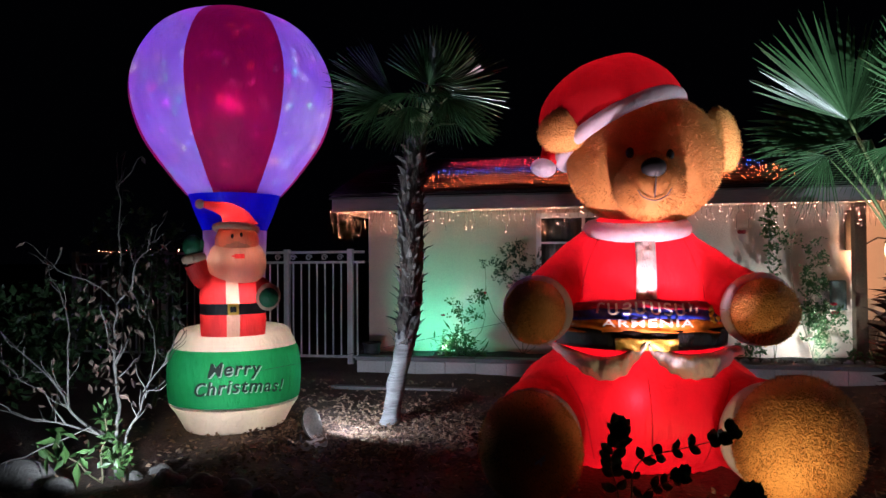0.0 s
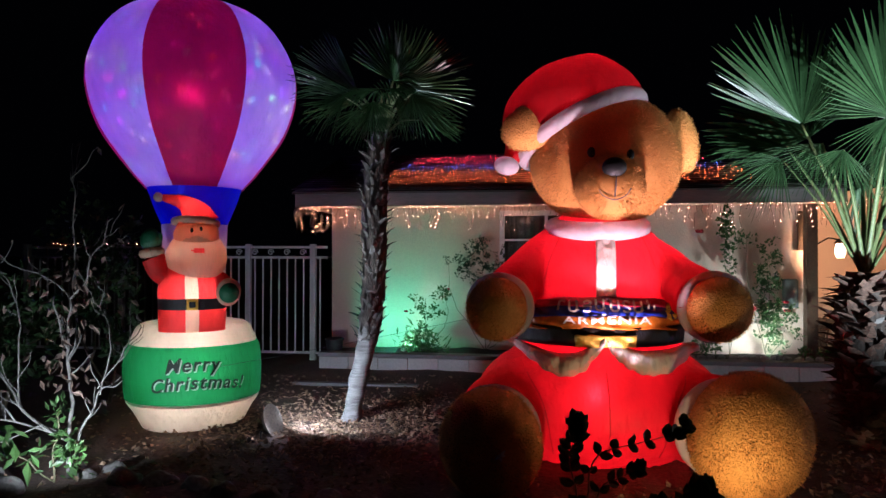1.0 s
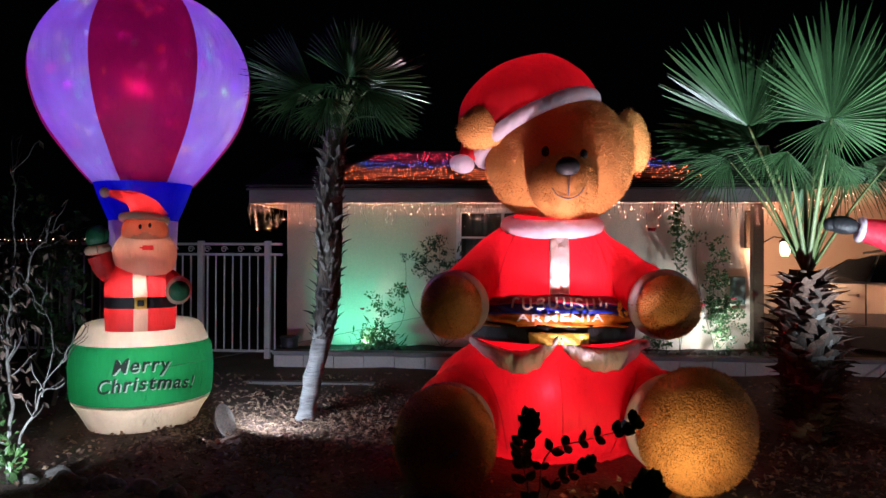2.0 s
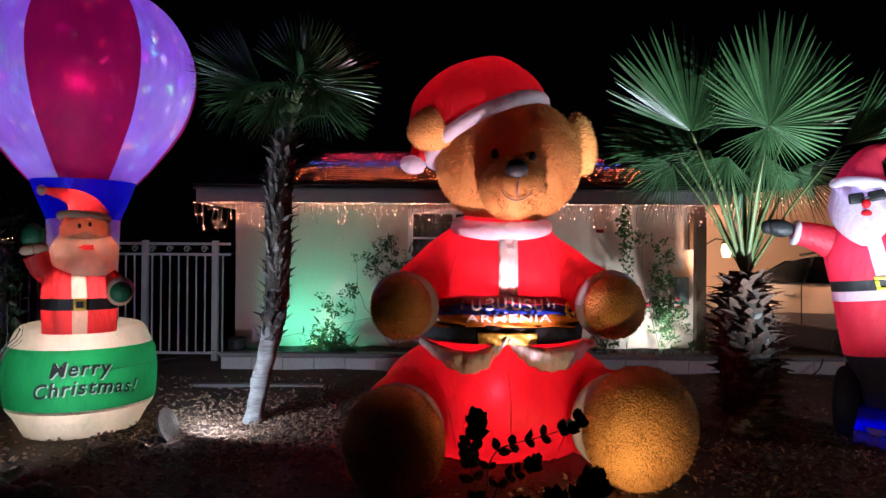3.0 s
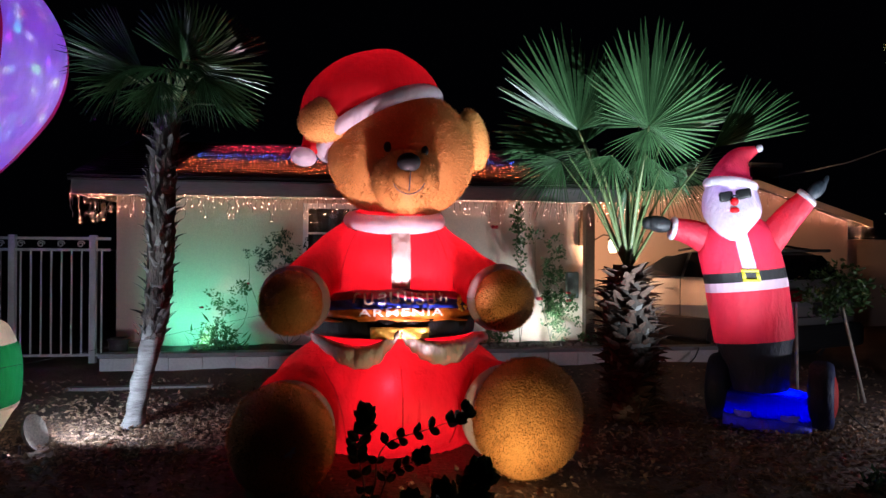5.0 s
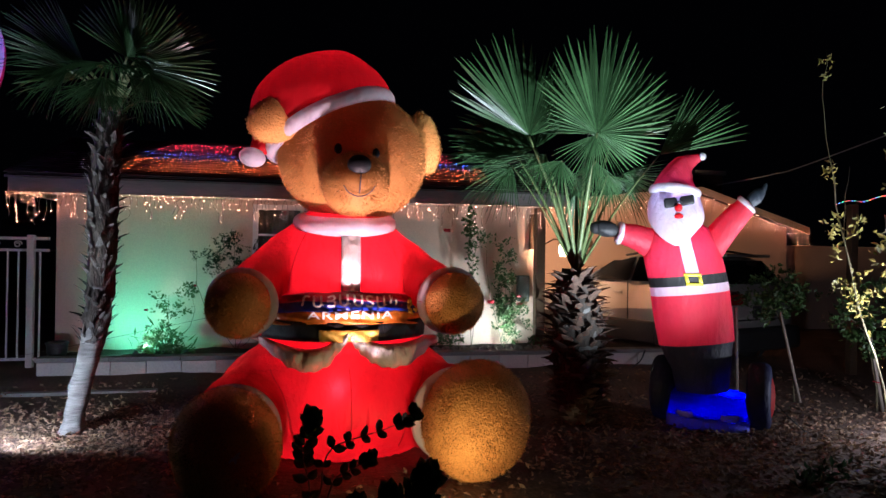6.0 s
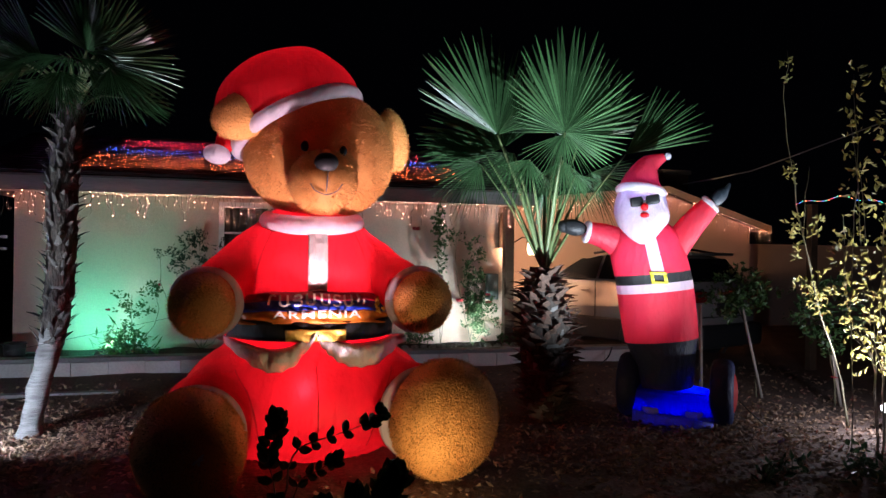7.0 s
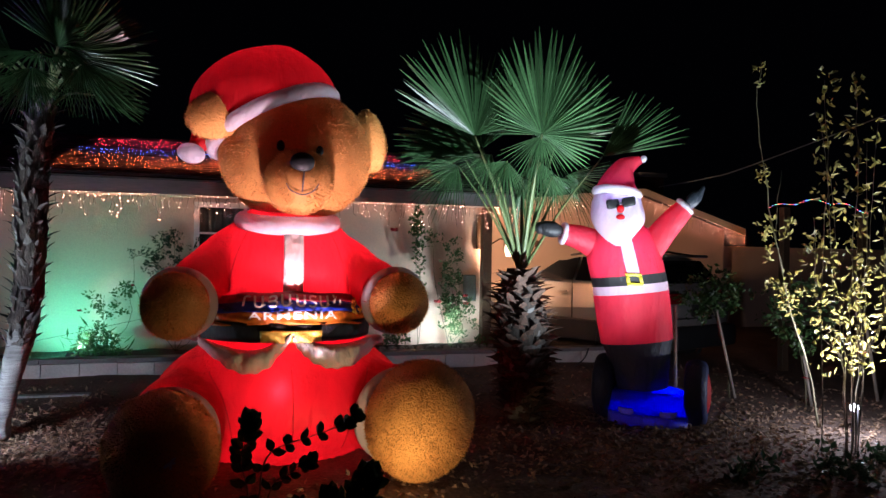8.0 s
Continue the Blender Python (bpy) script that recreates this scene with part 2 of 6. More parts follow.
def tube(points, radii, n=10, caps=True, bm=None, flat=1.0, up=None):
    """A round tube along points with a radius at each."""
    bm = bm or bmesh.new()
    points = [Vector(p) for p in points]
    radii = [float(r) for r in radii] if isinstance(radii, (tuple, list)) else [float(radii)] * len(points)
    side, rings = None, []
    for i, p in enumerate(points):
        d = (points[min(i + 1, len(points) - 1)] - points[max(i - 1, 0)]).normalized()
        if side is None:
            side = (up or (Vector((0, 0, 1)) if abs(d.z) < 0.9 else Vector((0, 1, 0)))).cross(d)
        side = (side - d * side.dot(d)).normalized()
        other = d.cross(side)
        rings.append([bm.verts.new(p + radii[i] * (side * math.cos(k * math.tau / n) + other * flat * math.sin(k * math.tau / n))) for k in range(n)])
    for a, b in zip(rings, rings[1:]):
        for k in range(n):
            bm.faces.new((a[k], a[(k + 1) % n], b[(k + 1) % n], b[k]))
    if caps:
        bm.faces.new(rings[0][::-1])
        bm.faces.new(rings[-1])
    return bm


def smooth_path(points, steps=6):
    """Catmull-Rom through points."""
    p = [Vector(q) for q in points]
    p = [2 * p[0] - p[1], *p, 2 * p[-1] - p[-2]]
    out = []
    for i in range(1, len(p) - 2):
        for k in range(steps):
            t = k / steps
            out.append(0.5 * (2 * p[i] + (p[i + 1] - p[i - 1]) * t + (2 * p[i - 1] - 5 * p[i] + 4 * p[i + 1] - p[i + 2]) * t * t + (3 * p[i] - p[i - 1] - 3 * p[i + 1] + p[i + 2]) * t ** 3))
    out.append(p[-2])
    return out


def lathe(profile, centre, n=48, a0=0.0, a1=360.0, steps=5, bm=None, puff=0.0):
    """Turns (radius, height) about a vertical axis; a gore when a0, a1 are given; puff bulges it between its seams."""
    bm = bm or bmesh.new()
    prof = [(v.x, v.z) for v in smooth_path([(r, 0, z) for r, z in profile], steps)] if steps else profile
    whole = abs(a1 - a0 - 360) < 1e-6
    cols = n if whole else n + 1
    grid = []
    for r, z in prof:
        row = []
        for k in range(cols):
            a = radians(a0 + (a1 - a0) * k / n)
            rr = max(r, 0.0005) * (1 + puff * math.sin(math.pi * k / n))
            row.append(bm.verts.new((centre[0] + rr * math.cos(a), centre[1] + rr * math.sin(a), centre[2] + z)))
        grid.append(row)
    for a, b in zip(grid, grid[1:]):
        for k in range(n):
            bm.faces.new((a[k], a[(k + 1) % cols], b[(k + 1) % cols], b[k]))
    return bm


def sheet(rows, thick=0.0, bm=None):
    """A surface from rows of points, thickened along its normals."""
    bm = bm or bmesh.new()
    g = [[bm.verts.new(p) for p in row] for row in rows]
    faces = [bm.faces.new((a[k], a[k + 1], b[k + 1], b[k])) for a, b in zip(g, g[1:]) for k in range(len(a) - 1)]
    if thick:
        bmesh.ops.recalc_face_normals(bm, faces=faces)
        bmesh.ops.solidify(bm, geom=faces, thickness=thick)
    return bm


def ground_height(x, y):
    base = -0.15 + 0.07 * min(max((y - 7.5) / 2.3, 0), 1) - 0.05 * min(max((5.2 - y) / 2.5, 0), 1)
    if abs(x) > 60 or abs(y) > 60:
        return base
    return base + 0.035 * noise.noise((x * 0.8, y * 0.8, 0)) + 0.012 * noise.noise((x * 4, y * 4, 3))


# ---- ground and house ----
def ground_lines(lo, hi, step):
    inner = [lo + i * step for i in range(int((hi - lo) / step) + 1)]
    out = [1, 3, 8, 20, 60, 180, 600]
    return [lo - d for d in reversed(out)] + inner + [inner[-1] + d for d in out]


gx, gy = ground_lines(-7, 13, 0.14), ground_lines(-1, 13, 0.14)
ground = part("ground", sheet([[(x, y, ground_height(x, y)) for x in gx] for y in gy]), M_GROUND)
tagged(ground, "dark bare soil front yard with dry leaves", "ground", kind="structure")


def structure(name, bm, material, label, category="wall", smooth=False):
    return tagged(part(name, bm, material, smooth=smooth), label, category, kind="structure")


WALL_Y, TOP = 11.3, 2.47
bm = box((-2.56, WALL_Y, -0.2), (0.33, WALL_Y + 0.2, TOP))
box((1.83, WALL_Y, -0.2), (5.09, WALL_Y + 0.2, TOP), bm=bm)
box((0.33, WALL_Y, -0.2), (1.83, WALL_Y + 0.2, 1.2), bm=bm)
box((0.33, WALL_Y, 2.38), (1.83, WALL_Y + 0.2, TOP), bm=bm)
structure("wall_front", bm, M_STUCCO, "cream stucco front wall of a low house")
structure("wall_west", box((-2.56, WALL_Y + 0.2, -0.2), (-2.36, 15.8, TOP)), M_STUCCO, "cream stucco side wall")
structure("wall_east", box((4.89, WALL_Y + 0.2, -0.2), (5.09, 14.4, TOP)), M_STUCCO, "cream stucco side wall by the garage")
structure("wall_back", box((-2.56, 15.8, -0.2), (5.09, 16.0, TOP)), M_STUCCO, "plain stucco back wall")
structure("soffit", box((-2.9, 10.53, 2.47), (5.3, WALL_Y, 2.5)), M_SOFFIT, "pale painted boards under the eaves", "soffit")
structure("fascia", box((-2.93, 10.5, 2.44), (5.35, 10.53, 2.7), 0.004), M_FASCIA, "grey painted fascia board along the eaves", "fascia")
structure("fascia_west", box((-2.93, 10.532, 2.44), (-2.9, 16.2, 2.7), 0.004), M_FASCIA, "grey painted barge board", "fascia")

# roof: courses of shingles lapped over a deck
PITCH = 0.33


def roof_z(y):
    return 2.7 + PITCH * (y - 10.45)


deck = bmesh.new()
deck_rows = [[(x, y, roof_z(y) - 0.03) for x in (-2.95, 5.4)] for y in (10.42, 13.3)]
sheet(deck_rows, 0.03, deck)
sheet([[(x, y, roof_z(13.3) - PITCH * (y - 13.3) - 0.03) for x in (-2.95, 5.4)] for y in (13.3, 16.3)], 0.03, deck)
roof = structure("roof", deck, M_SHINGLE, "dark shingle roof strung with coloured light strings", "roof")
course = bmesh.new()
rng = random.Random(4)
y = 10.4
while y < 13.2:
    x = -2.95 - rng.random() * 0.15
    while x < 5.35:
        w = 0.3
        a, b = max(x, -2.95), min(x + w - 0.006, 5.4)
        if b - a > 0.03:
            lift = 0.012 + 0.006 * rng.random()
            box((a, 0, 0), (b, 0.2, 0.012), bm=course)
            course.verts.ensure_lookup_table()
            for v in course.verts[-8:]:
                yy = y + v.co.y
                v.co = Vector((v.co.x, yy, roof_z(yy) + v.co.z + lift * (1 - v.co.y / 0.2)))
        x += w
    y += 0.16
tagged(part("shingles", course, M_SHINGLE, roof, smooth=False), kind="stuff")

# window in the front wall
win = thing("window_1", "white framed window half hidden behind the teddy bear", "window", place=(1.08, WALL_Y, 1.2))
win["kind"] = "structure"
fr = bmesh.new()
for lo, hi in (((0.31, 1.18), (0.39, 2.4)), ((1.77, 1.18), (1.85, 2.4)), ((0.39, 2.32), (1.77, 2.4)), ((0.39, 1.2), (1.77, 1.26)), ((1.05, 1.26), (1.1, 2.32)), ((0.39, 1.9), (1.05, 1.93))):
    box((lo[0], WALL_Y - 0.05, lo[1]), (hi[0], WALL_Y + 0.06, hi[1]), 0.004, bm=fr)
fr.transform(Matrix.Translation((-1.08, -WALL_Y, -1.2)))
part("window_frame", fr, M_WHITE, win, smooth=False)
for a, b in ((0.39, 1.05), (1.1, 1.77)):
    pane = box((a, WALL_Y + 0.035, 1.26), (b, WALL_Y + 0.04, 2.32))
    pane.transform(Matrix.Translation((-1.08, -WALL_Y, -1.2)))
    part("pane", pane, M_PANE, win, smooth=False).visible_shadow = False
curtain = sheet([[(x - 1.08, 0.14 + 0.018 * math.sin(x * 38) + 0.006 * math.sin(x * 90), z) for x in np.linspace(0.3, 1.86, 90)] for z in (-0.02, 0.6, 1.2)], 0.004)
part("curtain", curtain, surface("drab_curtain", (0.1, 0.09, 0.07), (0.05, 0.045, 0.035), 0.9), win, "drab gathered curtain behind the panes")

# garage wing with its gable
GY = 14.4


def wing(x, z):
    """A spot of the garage front, scaled about the camera's eye to fit its view."""
    return 1.05 + (x - 1.05) * 1.06, 1.65 + (z - 1.65) * 1.06


bm = bmesh.new()
outline = [wing(*p) for p in ((4.85, -0.2), (11.9, -0.2), (11.9, 2.34), (9.57, 3.09), (4.85, 2.56))]
front = [bm.verts.new((x, GY, z)) for x, z in outline]
back = [bm.verts.new((x, GY + 0.2, z)) for x, z in outline]
bm.faces.new(front[::-1])
bm.faces.new(back)
for k in range(5):
    bm.faces.new((front[k], front[(k + 1) % 5], back[(k + 1) % 5], back[k]))
structure("wall_garage", bm, M_STUCCO, "warm lit stucco gable wall of the garage")
gr = bmesh.new()
for (xa, za), (xb, zb) in ((wing(4.9, 2.6), wing(9.57, 3.13)), (wing(9.57, 3.13), wing(12.25, 2.3))):
    rows = [[(xa, GY - 0.3, za), (xb, GY - 0.3, zb)], [(xa, GY + 3, za), (xb, GY + 3, zb)]]
    sheet(rows, 0.06, gr)
structure("roof_garage", gr, M_SHINGLE, "dark shingle roof over the garage", "roof")
bm = bmesh.new()
for (xa, za), (xb, zb) in ((wing(4.9, 2.56), wing(9.57, 3.09)), (wing(9.57, 3.09), wing(12.25, 2.26))):
    sheet([[(xa, GY - 0.33, za - 0.06), (xb, GY - 0.33, zb - 0.06)], [(xa, GY - 0.33, za + 0.1), (xb, GY - 0.33, zb + 0.1)]], 0.03, bm)
structure("rake_board", bm, M_SOFFIT, "painted rake board along the gable", "fascia")

# raised planter before the house
planter = thing("planter", "long low planter of pale blocks before the house", "planter", place=(2.2, 10.1, -0.1))
planter["kind"] = "structure"
PX0, PX1 = -2.4, 6.87
rng = random.Random(9)
n = 20
for k in range(n):
    a = PX0 + (PX1 - PX0) * k / n
    b = PX0 + (PX1 - PX0) * (k + 1) / n
    bk = box((a + 0.003 - 2.2, 0.02, -0.1), (b - 0.003 - 2.2, 0.2, 0.2 + rng.uniform(-0.003, 0.003)), 0.006)
    part("block", bk, M_BLOCK, planter, smooth=False)
for k in range(10):
    a = PX0 - 0.02 + (PX1 - PX0 + 0.04) * k / 10
    b = PX0 - 0.02 + (PX1 - PX0 + 0.04) * (k + 1) / 10
    part("cap", box((a + 0.002 - 2.2, 0, 0.205), (b - 0.002 - 2.2, 0.24, 0.265), 0.008), M_CAP, planter, smooth=False)
part("side_block", box((PX0 - 2.2, 0.2, -0.1), (PX0 + 0.18 - 2.2, 1.19, 0.2), 0.006), M_BLOCK, planter, smooth=False)
soil = sheet([[(x, y, 0.11 + 0.05 * noise.noise((x * 2, y * 3, 1))) for x in np.linspace(PX0 + 0.1, PX1, 60)] for y in np.linspace(10.25, 11.32, 12)])
tagged(part("planter_soil", soil, M_SOIL), "dark loose soil in the planter", "soil", kind="structure")

# iron gate and fence beside the house
gate = thing("iron_fence", "cream painted iron fence and gate beside the house", "fence", place=(-2.44, 10.9, -0.06))
FX = [-8.0, -6.2, -5.02, -3.89, -2.76]
for x in FX:
    part("post", box((x - 0.045 + 2.44, -0.045, -0.05), (x + 0.045 + 2.44, 0.045, 1.9), 0.005), M_IRON, gate, smooth=False)
for z in (0.1, 1.68, 1.85):
    part("rail", box((-8.0 + 2.44, -0.02, z - 0.02), (-0.08, 0.02, z + 0.02), 0.003), M_IRON, gate, smooth=False)
bar = box((-0.011, -0.011, 0.1), (0.011, 0.011, 1.68))
bar_ob = part("bar", bar, M_IRON, gate, smooth=False)
bar_ob.location.x = -0.2
x = -0.2
while x > -5.5:
    x -= 0.142
    if min(abs(x - (f + 2.44)) for f in FX) > 0.06:
        ob = new("bar", bar_ob.data)
        ob.parent, ob.location = gate, (x, 0, 0)
for k in range(12):
    cx = -0.5 - k * 0.28
    pts = [(cx + 0.055 * math.cos(a) * (1 - a / 12), 0, 1.765 + 0.055 * math.sin(a) * (1 - a / 12)) for a in np.linspace(0, 9, 22)]
    part("scroll", tube(pts, 0.008, 5), M_IRON, gate)

# ---- giant teddy bear ----
bear = thing("inflatable_teddy_bear", "giant seated plush teddy bear in a glowing red suit and cap", "inflatable", place=(1.5, 6.4, -0.15))


def under(ob):
    """Keeps world coordinates under a thing that stands elsewhere."""
    ob.matrix_parent_inverse = Matrix.Translation(ob.parent.location).inverted()
    return ob


def limb(points, radii, bm=None):
    """A stuffed tube along a smooth line."""
    n = 8 * (len(points) - 1) + 1
    return tube(smooth_path(points, 8), list(np.interp(np.linspace(0, 1, n), np.linspace(0, 1, len(radii)), radii)), 24, True, bm)


def puffed(pieces, rounds):
    """One inflated skin round overlapping pieces."""
    me = bpy.data.meshes.new("skin")
    pieces.to_mesh(me)
    rough = new("rough_skin", me)
    mod = rough.modifiers.new("union", "REMESH")
    mod.mode, mod.voxel_size, mod.use_smooth_shade = "VOXEL", 0.03, True
    mod = rough.modifiers.new("smooth", "SMOOTH")
    mod.factor, mod.iterations = 0.6, rounds
    deps = bpy.context.evaluated_depsgraph_get()
    me = bpy.data.meshes.new_from_object(rough.evaluated_get(deps))
    bpy.data.objects.remove(rough)
    bm = bmesh.new()
    bm.from_mesh(me)
    for v in bm.verts:                                          # flat where it sits on the soil
        if v.co.z < -0.13:
            v.co.z = -0.13 - 0.02 * random.random()
    return bm


from mathutils.bvhtree import BVHTree
BODY = [((1.48, 6.62, 1.48), (0.64, 0.68, 0.66)), ((1.47, 6.62, 1.0), (0.8, 0.8, 0.55)), ((1.47, 6.5, 0.34), (1.12, 0.92, 0.62))]
SLEEVES = [[(1.16, 6.62, 1.8), (0.79, 6.32, 1.45), (0.61, 5.98, 1.22)], [(1.79, 6.62, 1.76), (2.15, 6.32, 1.43), (2.39, 5.98, 1.24)]]
LEGS = [[(0.94, 6.45, 0.36), (0.66, 6.0, 0.27), (0.58, 5.5, 0.23)], [(1.98, 6.45, 0.36), (2.26, 6.0, 0.3), (2.42, 5.55, 0.31)]]
pieces = bmesh.new()
for c, r in BODY:
    ball(c, r, bm=pieces)
trunk_bm = puffed(pieces, 10)
SUIT = BVHTree.FromBMesh(trunk_bm)
trunk_bm.free()
for line in SLEEVES:
    limb(line, [0.2, 0.225, 0.235, 0.225], pieces)
for line in LEGS:
    limb(line, [0.38, 0.4, 0.39, 0.34], pieces)
skin = puffed(pieces, 7)
pieces.free()
for v in skin.verts:                                            # slack cloth
    v.co += v.normal * 0.016 * noise.noise(v.co * 5)

SKIN = BVHTree.FromBMesh(skin)


def piece_of(c):
    """Which piece of the suit a spot belongs to."""
    if min(math.sqrt(sum(((c[i] - m[i]) / r[i]) ** 2 for i in range(3))) for m, r in BODY) < 1.06:
        return "suit"
    side = "a" if c.x < 1.47 else "b"
    return ("sleeve" if c.z > 0.85 else "trouser_leg") + side


where = {f.index: piece_of(f.calc_center_median()) for f in skin.faces}
for key, nm, label in (("suit", "suit", "puffed red suit glowing from inside"), ("sleevea", "sleeve", "puffed red sleeve"), ("sleeveb", "sleeve", "puffed red sleeve"),
                       ("trouser_lega", "trouser_leg", "puffed red trouser leg"), ("trouser_legb", "trouser_leg", "puffed red trouser leg")):
    own = skin.copy()
    bmesh.ops.delete(own, geom=[f for f in own.faces if where[f.index] != key], context="FACES")
    under(part(nm, own, M_RED, bear, label))
skin.free()


def front_of(tree, x, z, off=0.01, default=6.0):
    hit = tree.ray_cast(Vector((x, 3.0, z)), Vector((0, 1, 0)))
    return Vector((x, (hit[0].y if hit[0] else default) - off, z))


def lay(tree, rows, off, thick=0.012):
    """A strip of cloth laid over the front of a body; rows of (x, z)."""
    return sheet([[front_of(tree, x, z, off if not callable(off) else off(x, z)) for x, z in row] for row in rows], thick)


# head, ears, paws and feet of plush
HC, HR = (1.54, 6.42, 2.53), (0.68, 0.6, 0.6)
PLUSH = [
    (HC, HR, (0, 0, 0)), ((1.53, 5.9, 2.24), (0.29, 0.33, 0.27), (0, 0, 0)),
    ((0.87, 6.1, 2.8), (0.265, 0.12, 0.2), (0, -24, 0)), ((2.2, 6.36, 2.69), (0.145, 0.12, 0.29), (0, -10, 0)),
    ((0.58, 5.85, 1.2), (0.255, 0.24, 0.265), (0, 0, 0)), ((2.4, 5.85, 1.22), (0.25, 0.24, 0.262), (0, 10, 0)),
    ((0.575, 5.22, 0.23), (0.385, 0.4, 0.42), (0, -8, 0)), ((2.47, 5.32, 0.33), (0.43, 0.4, 0.475), (0, 14, 0)),
]
PLUSH_NAMES = ["head", "muzzle", "ear", "ear", "paw", "paw", "foot", "foot"]
pl, PLUSH_OBS = bmesh.new(), []
for nm, (c, r, turn) in zip(PLUSH_NAMES, PLUSH):
    blob = ball(c, r, turn, 40, 26)
    for v in blob.verts:
        v.co += Vector((1, 1, 1)) * 0.012 * noise.noise(v.co * 5)
    if nm in ("head", "muzzle"):
        into(pl, blob.copy())
    PLUSH_OBS.append(under(part(nm, blob, M_HEADPLUSH if nm in ("head", "muzzle") else M_FUR, bear, "caramel brown plush " + nm)))
HEAD = BVHTree.FromBMesh(pl)
pl.free()


def fur(name, blobs, density, length, material, parent, seed):
    """Short plush strands, one thin blade each, over ellipsoids."""
    r = np.random.default_rng(seed)
    vs = []
    for c, rad, turn in blobs:
        rot = np.array(Euler([radians(a) for a in turn]).to_matrix())
        area = 4 * math.pi * (((rad[0] * rad[1]) ** 1.6 + (rad[0] * rad[2]) ** 1.6 + (rad[1] * rad[2]) ** 1.6) / 3) ** (1 / 1.6)
        k = int(area * density)
        u = r.normal(size=(k, 3))
        u /= np.linalg.norm(u, axis=1)[:, None]
        nrm = u / np.array(rad)
        nrm /= np.linalg.norm(nrm, axis=1)[:, None]
        p = (u * np.array(rad)) @ rot.T + np.array(c)
        nrm = nrm @ rot.T
        swirl = np.stack([np.sin(p[:, 1] * 23 + p[:, 2] * 17), np.sin(p[:, 2] * 19 + p[:, 0] * 21), np.sin(p[:, 0] * 27 + p[:, 1] * 13)], 1)
        d = nrm * 0.75 + r.normal(size=(k, 3)) * 0.45 + swirl * 0.35 + np.array([0, 0, -0.25])
        d /= np.linalg.norm(d, axis=1)[:, None]
        w = np.cross(d, r.normal(size=(k, 3)))
        w /= np.linalg.norm(w, axis=1)[:, None]
        ln = length * r.uniform(0.6, 1.3, (k, 1))
        p = p - nrm * 0.01
        vs.append(np.stack([p - w * 0.0035, p + w * 0.0035, p + d * ln], 1))
    vs = np.concatenate(vs).reshape(-1, 3)
    faces = np.arange(len(vs)).reshape(-1, 3)
    me = bpy.data.meshes.new(name)
    me.from_pydata(vs.tolist(), [], faces.tolist())
    ob = part_mesh(name, me, material, parent, "short curly caramel plush pile", False)
    return tagged(ob, kind="stuff")


for k, (ob, blob) in enumerate(zip(PLUSH_OBS, PLUSH)):
    fur("plush", [blob], 9000, 0.032, M_FUR, ob, 3 + k)

tag = bmesh.new()
for d, k in (((0.8, -0.4, 0.9), 0.06), ((-0.7, -0.3, -0.5), 0.05), ((0.2, -0.5, -0.9), 0.045), ((0.9, -0.3, 0.1), 0.04)):
    d = Vector(d).normalized()
    w = d.cross(Vector((0, -1, 0))).normalized() * 0.008
    p = Vector((0.668, 4.812, 0.26))
    sheet([[p - w, p + w], [p + d * k * 0.6 - w * 1.4, p + d * k * 0.6 + w * 1.4], [p + d * k - w * 0.3, p + d * k + w * 0.3]], 0.002, tag)
under(part("tag", tag, M_TRIM, bear, "small crumpled white tag on the foot", False))
nose = ball((1.535, 5.6, 2.365), (0.098, 0.065, 0.082), bm=None)
under(part("nose", nose, M_NOSE, bear, "shiny black nose"))
for x, z in ((1.375, 2.525), (1.69, 2.5)):
    p = front_of(HEAD, x, z, -0.005)
    under(part("eye", ball(p, (0.035, 0.02, 0.045)), M_NOSE, bear, "small black eye"))
for pts in ([(1.545, 2.29), (1.54, 2.22), (1.535, 2.13)], [(1.41, 2.19), (1.45, 2.135), (1.535, 2.105), (1.62, 2.135), (1.665, 2.195)]):
    path = [front_of(HEAD, p.x, p.z, 0.03) for p in smooth_path([(x, 0, z) for x, z in pts], 4)]
    under(part("mouth_stitch", tube(path, 0.0055, 6), M_STITCH, bear))

# cap: dome, tail, pompom and a tilted band
cap = bmesh.new()
tilt = pose(1.34, 6.5, 2.82, -9, -26, 0)
dome = [(0.62, 0.0), (0.66, 0.12), (0.63, 0.32), (0.5, 0.52), (0.27, 0.64), (0.001, 0.68)]
lathe(dome, (0, 0, 0), 40, bm=cap)
for v in cap.verts:
    k = v.co.z / 0.68
    v.co.x -= 0.06 * k
    v.co += 0.02 * noise.noise(v.co * 3) * Vector((1, 1, 1))
cap.transform(tilt)
cap_ob = under(part("cap", cap, M_RED, bear, "red cap leaning to one side"))
tail = tube(smooth_path([(1.0, 6.6, 3.0), (0.84, 6.6, 2.88), (0.75, 6.5, 2.7), (0.68, 6.35, 2.54)], 5), [0.24, 0.225, 0.21, 0.2, 0.19, 0.175, 0.165, 0.155, 0.145, 0.135, 0.125, 0.115, 0.1, 0.09, 0.08, 0.07], 14)
under(part("cap_tail", tail, M_RED, bear, "drooping red cap tail"))
under(part("pompom", ball((0.65, 6.2, 2.47), (0.115, 0.1, 0.085), (0, 12, 0)), M_PLUSHWHITE, bear, "white pompom"))
band = tube([tilt @ Vector((0.592 * math.cos(a), 0.61 * math.sin(a), 0.0)) for a in np.linspace(0, math.tau, 61)], 0.066, 12, caps=False)
under(part("cap_band", band, M_PLUSHWHITE, bear, "white band round the cap"))

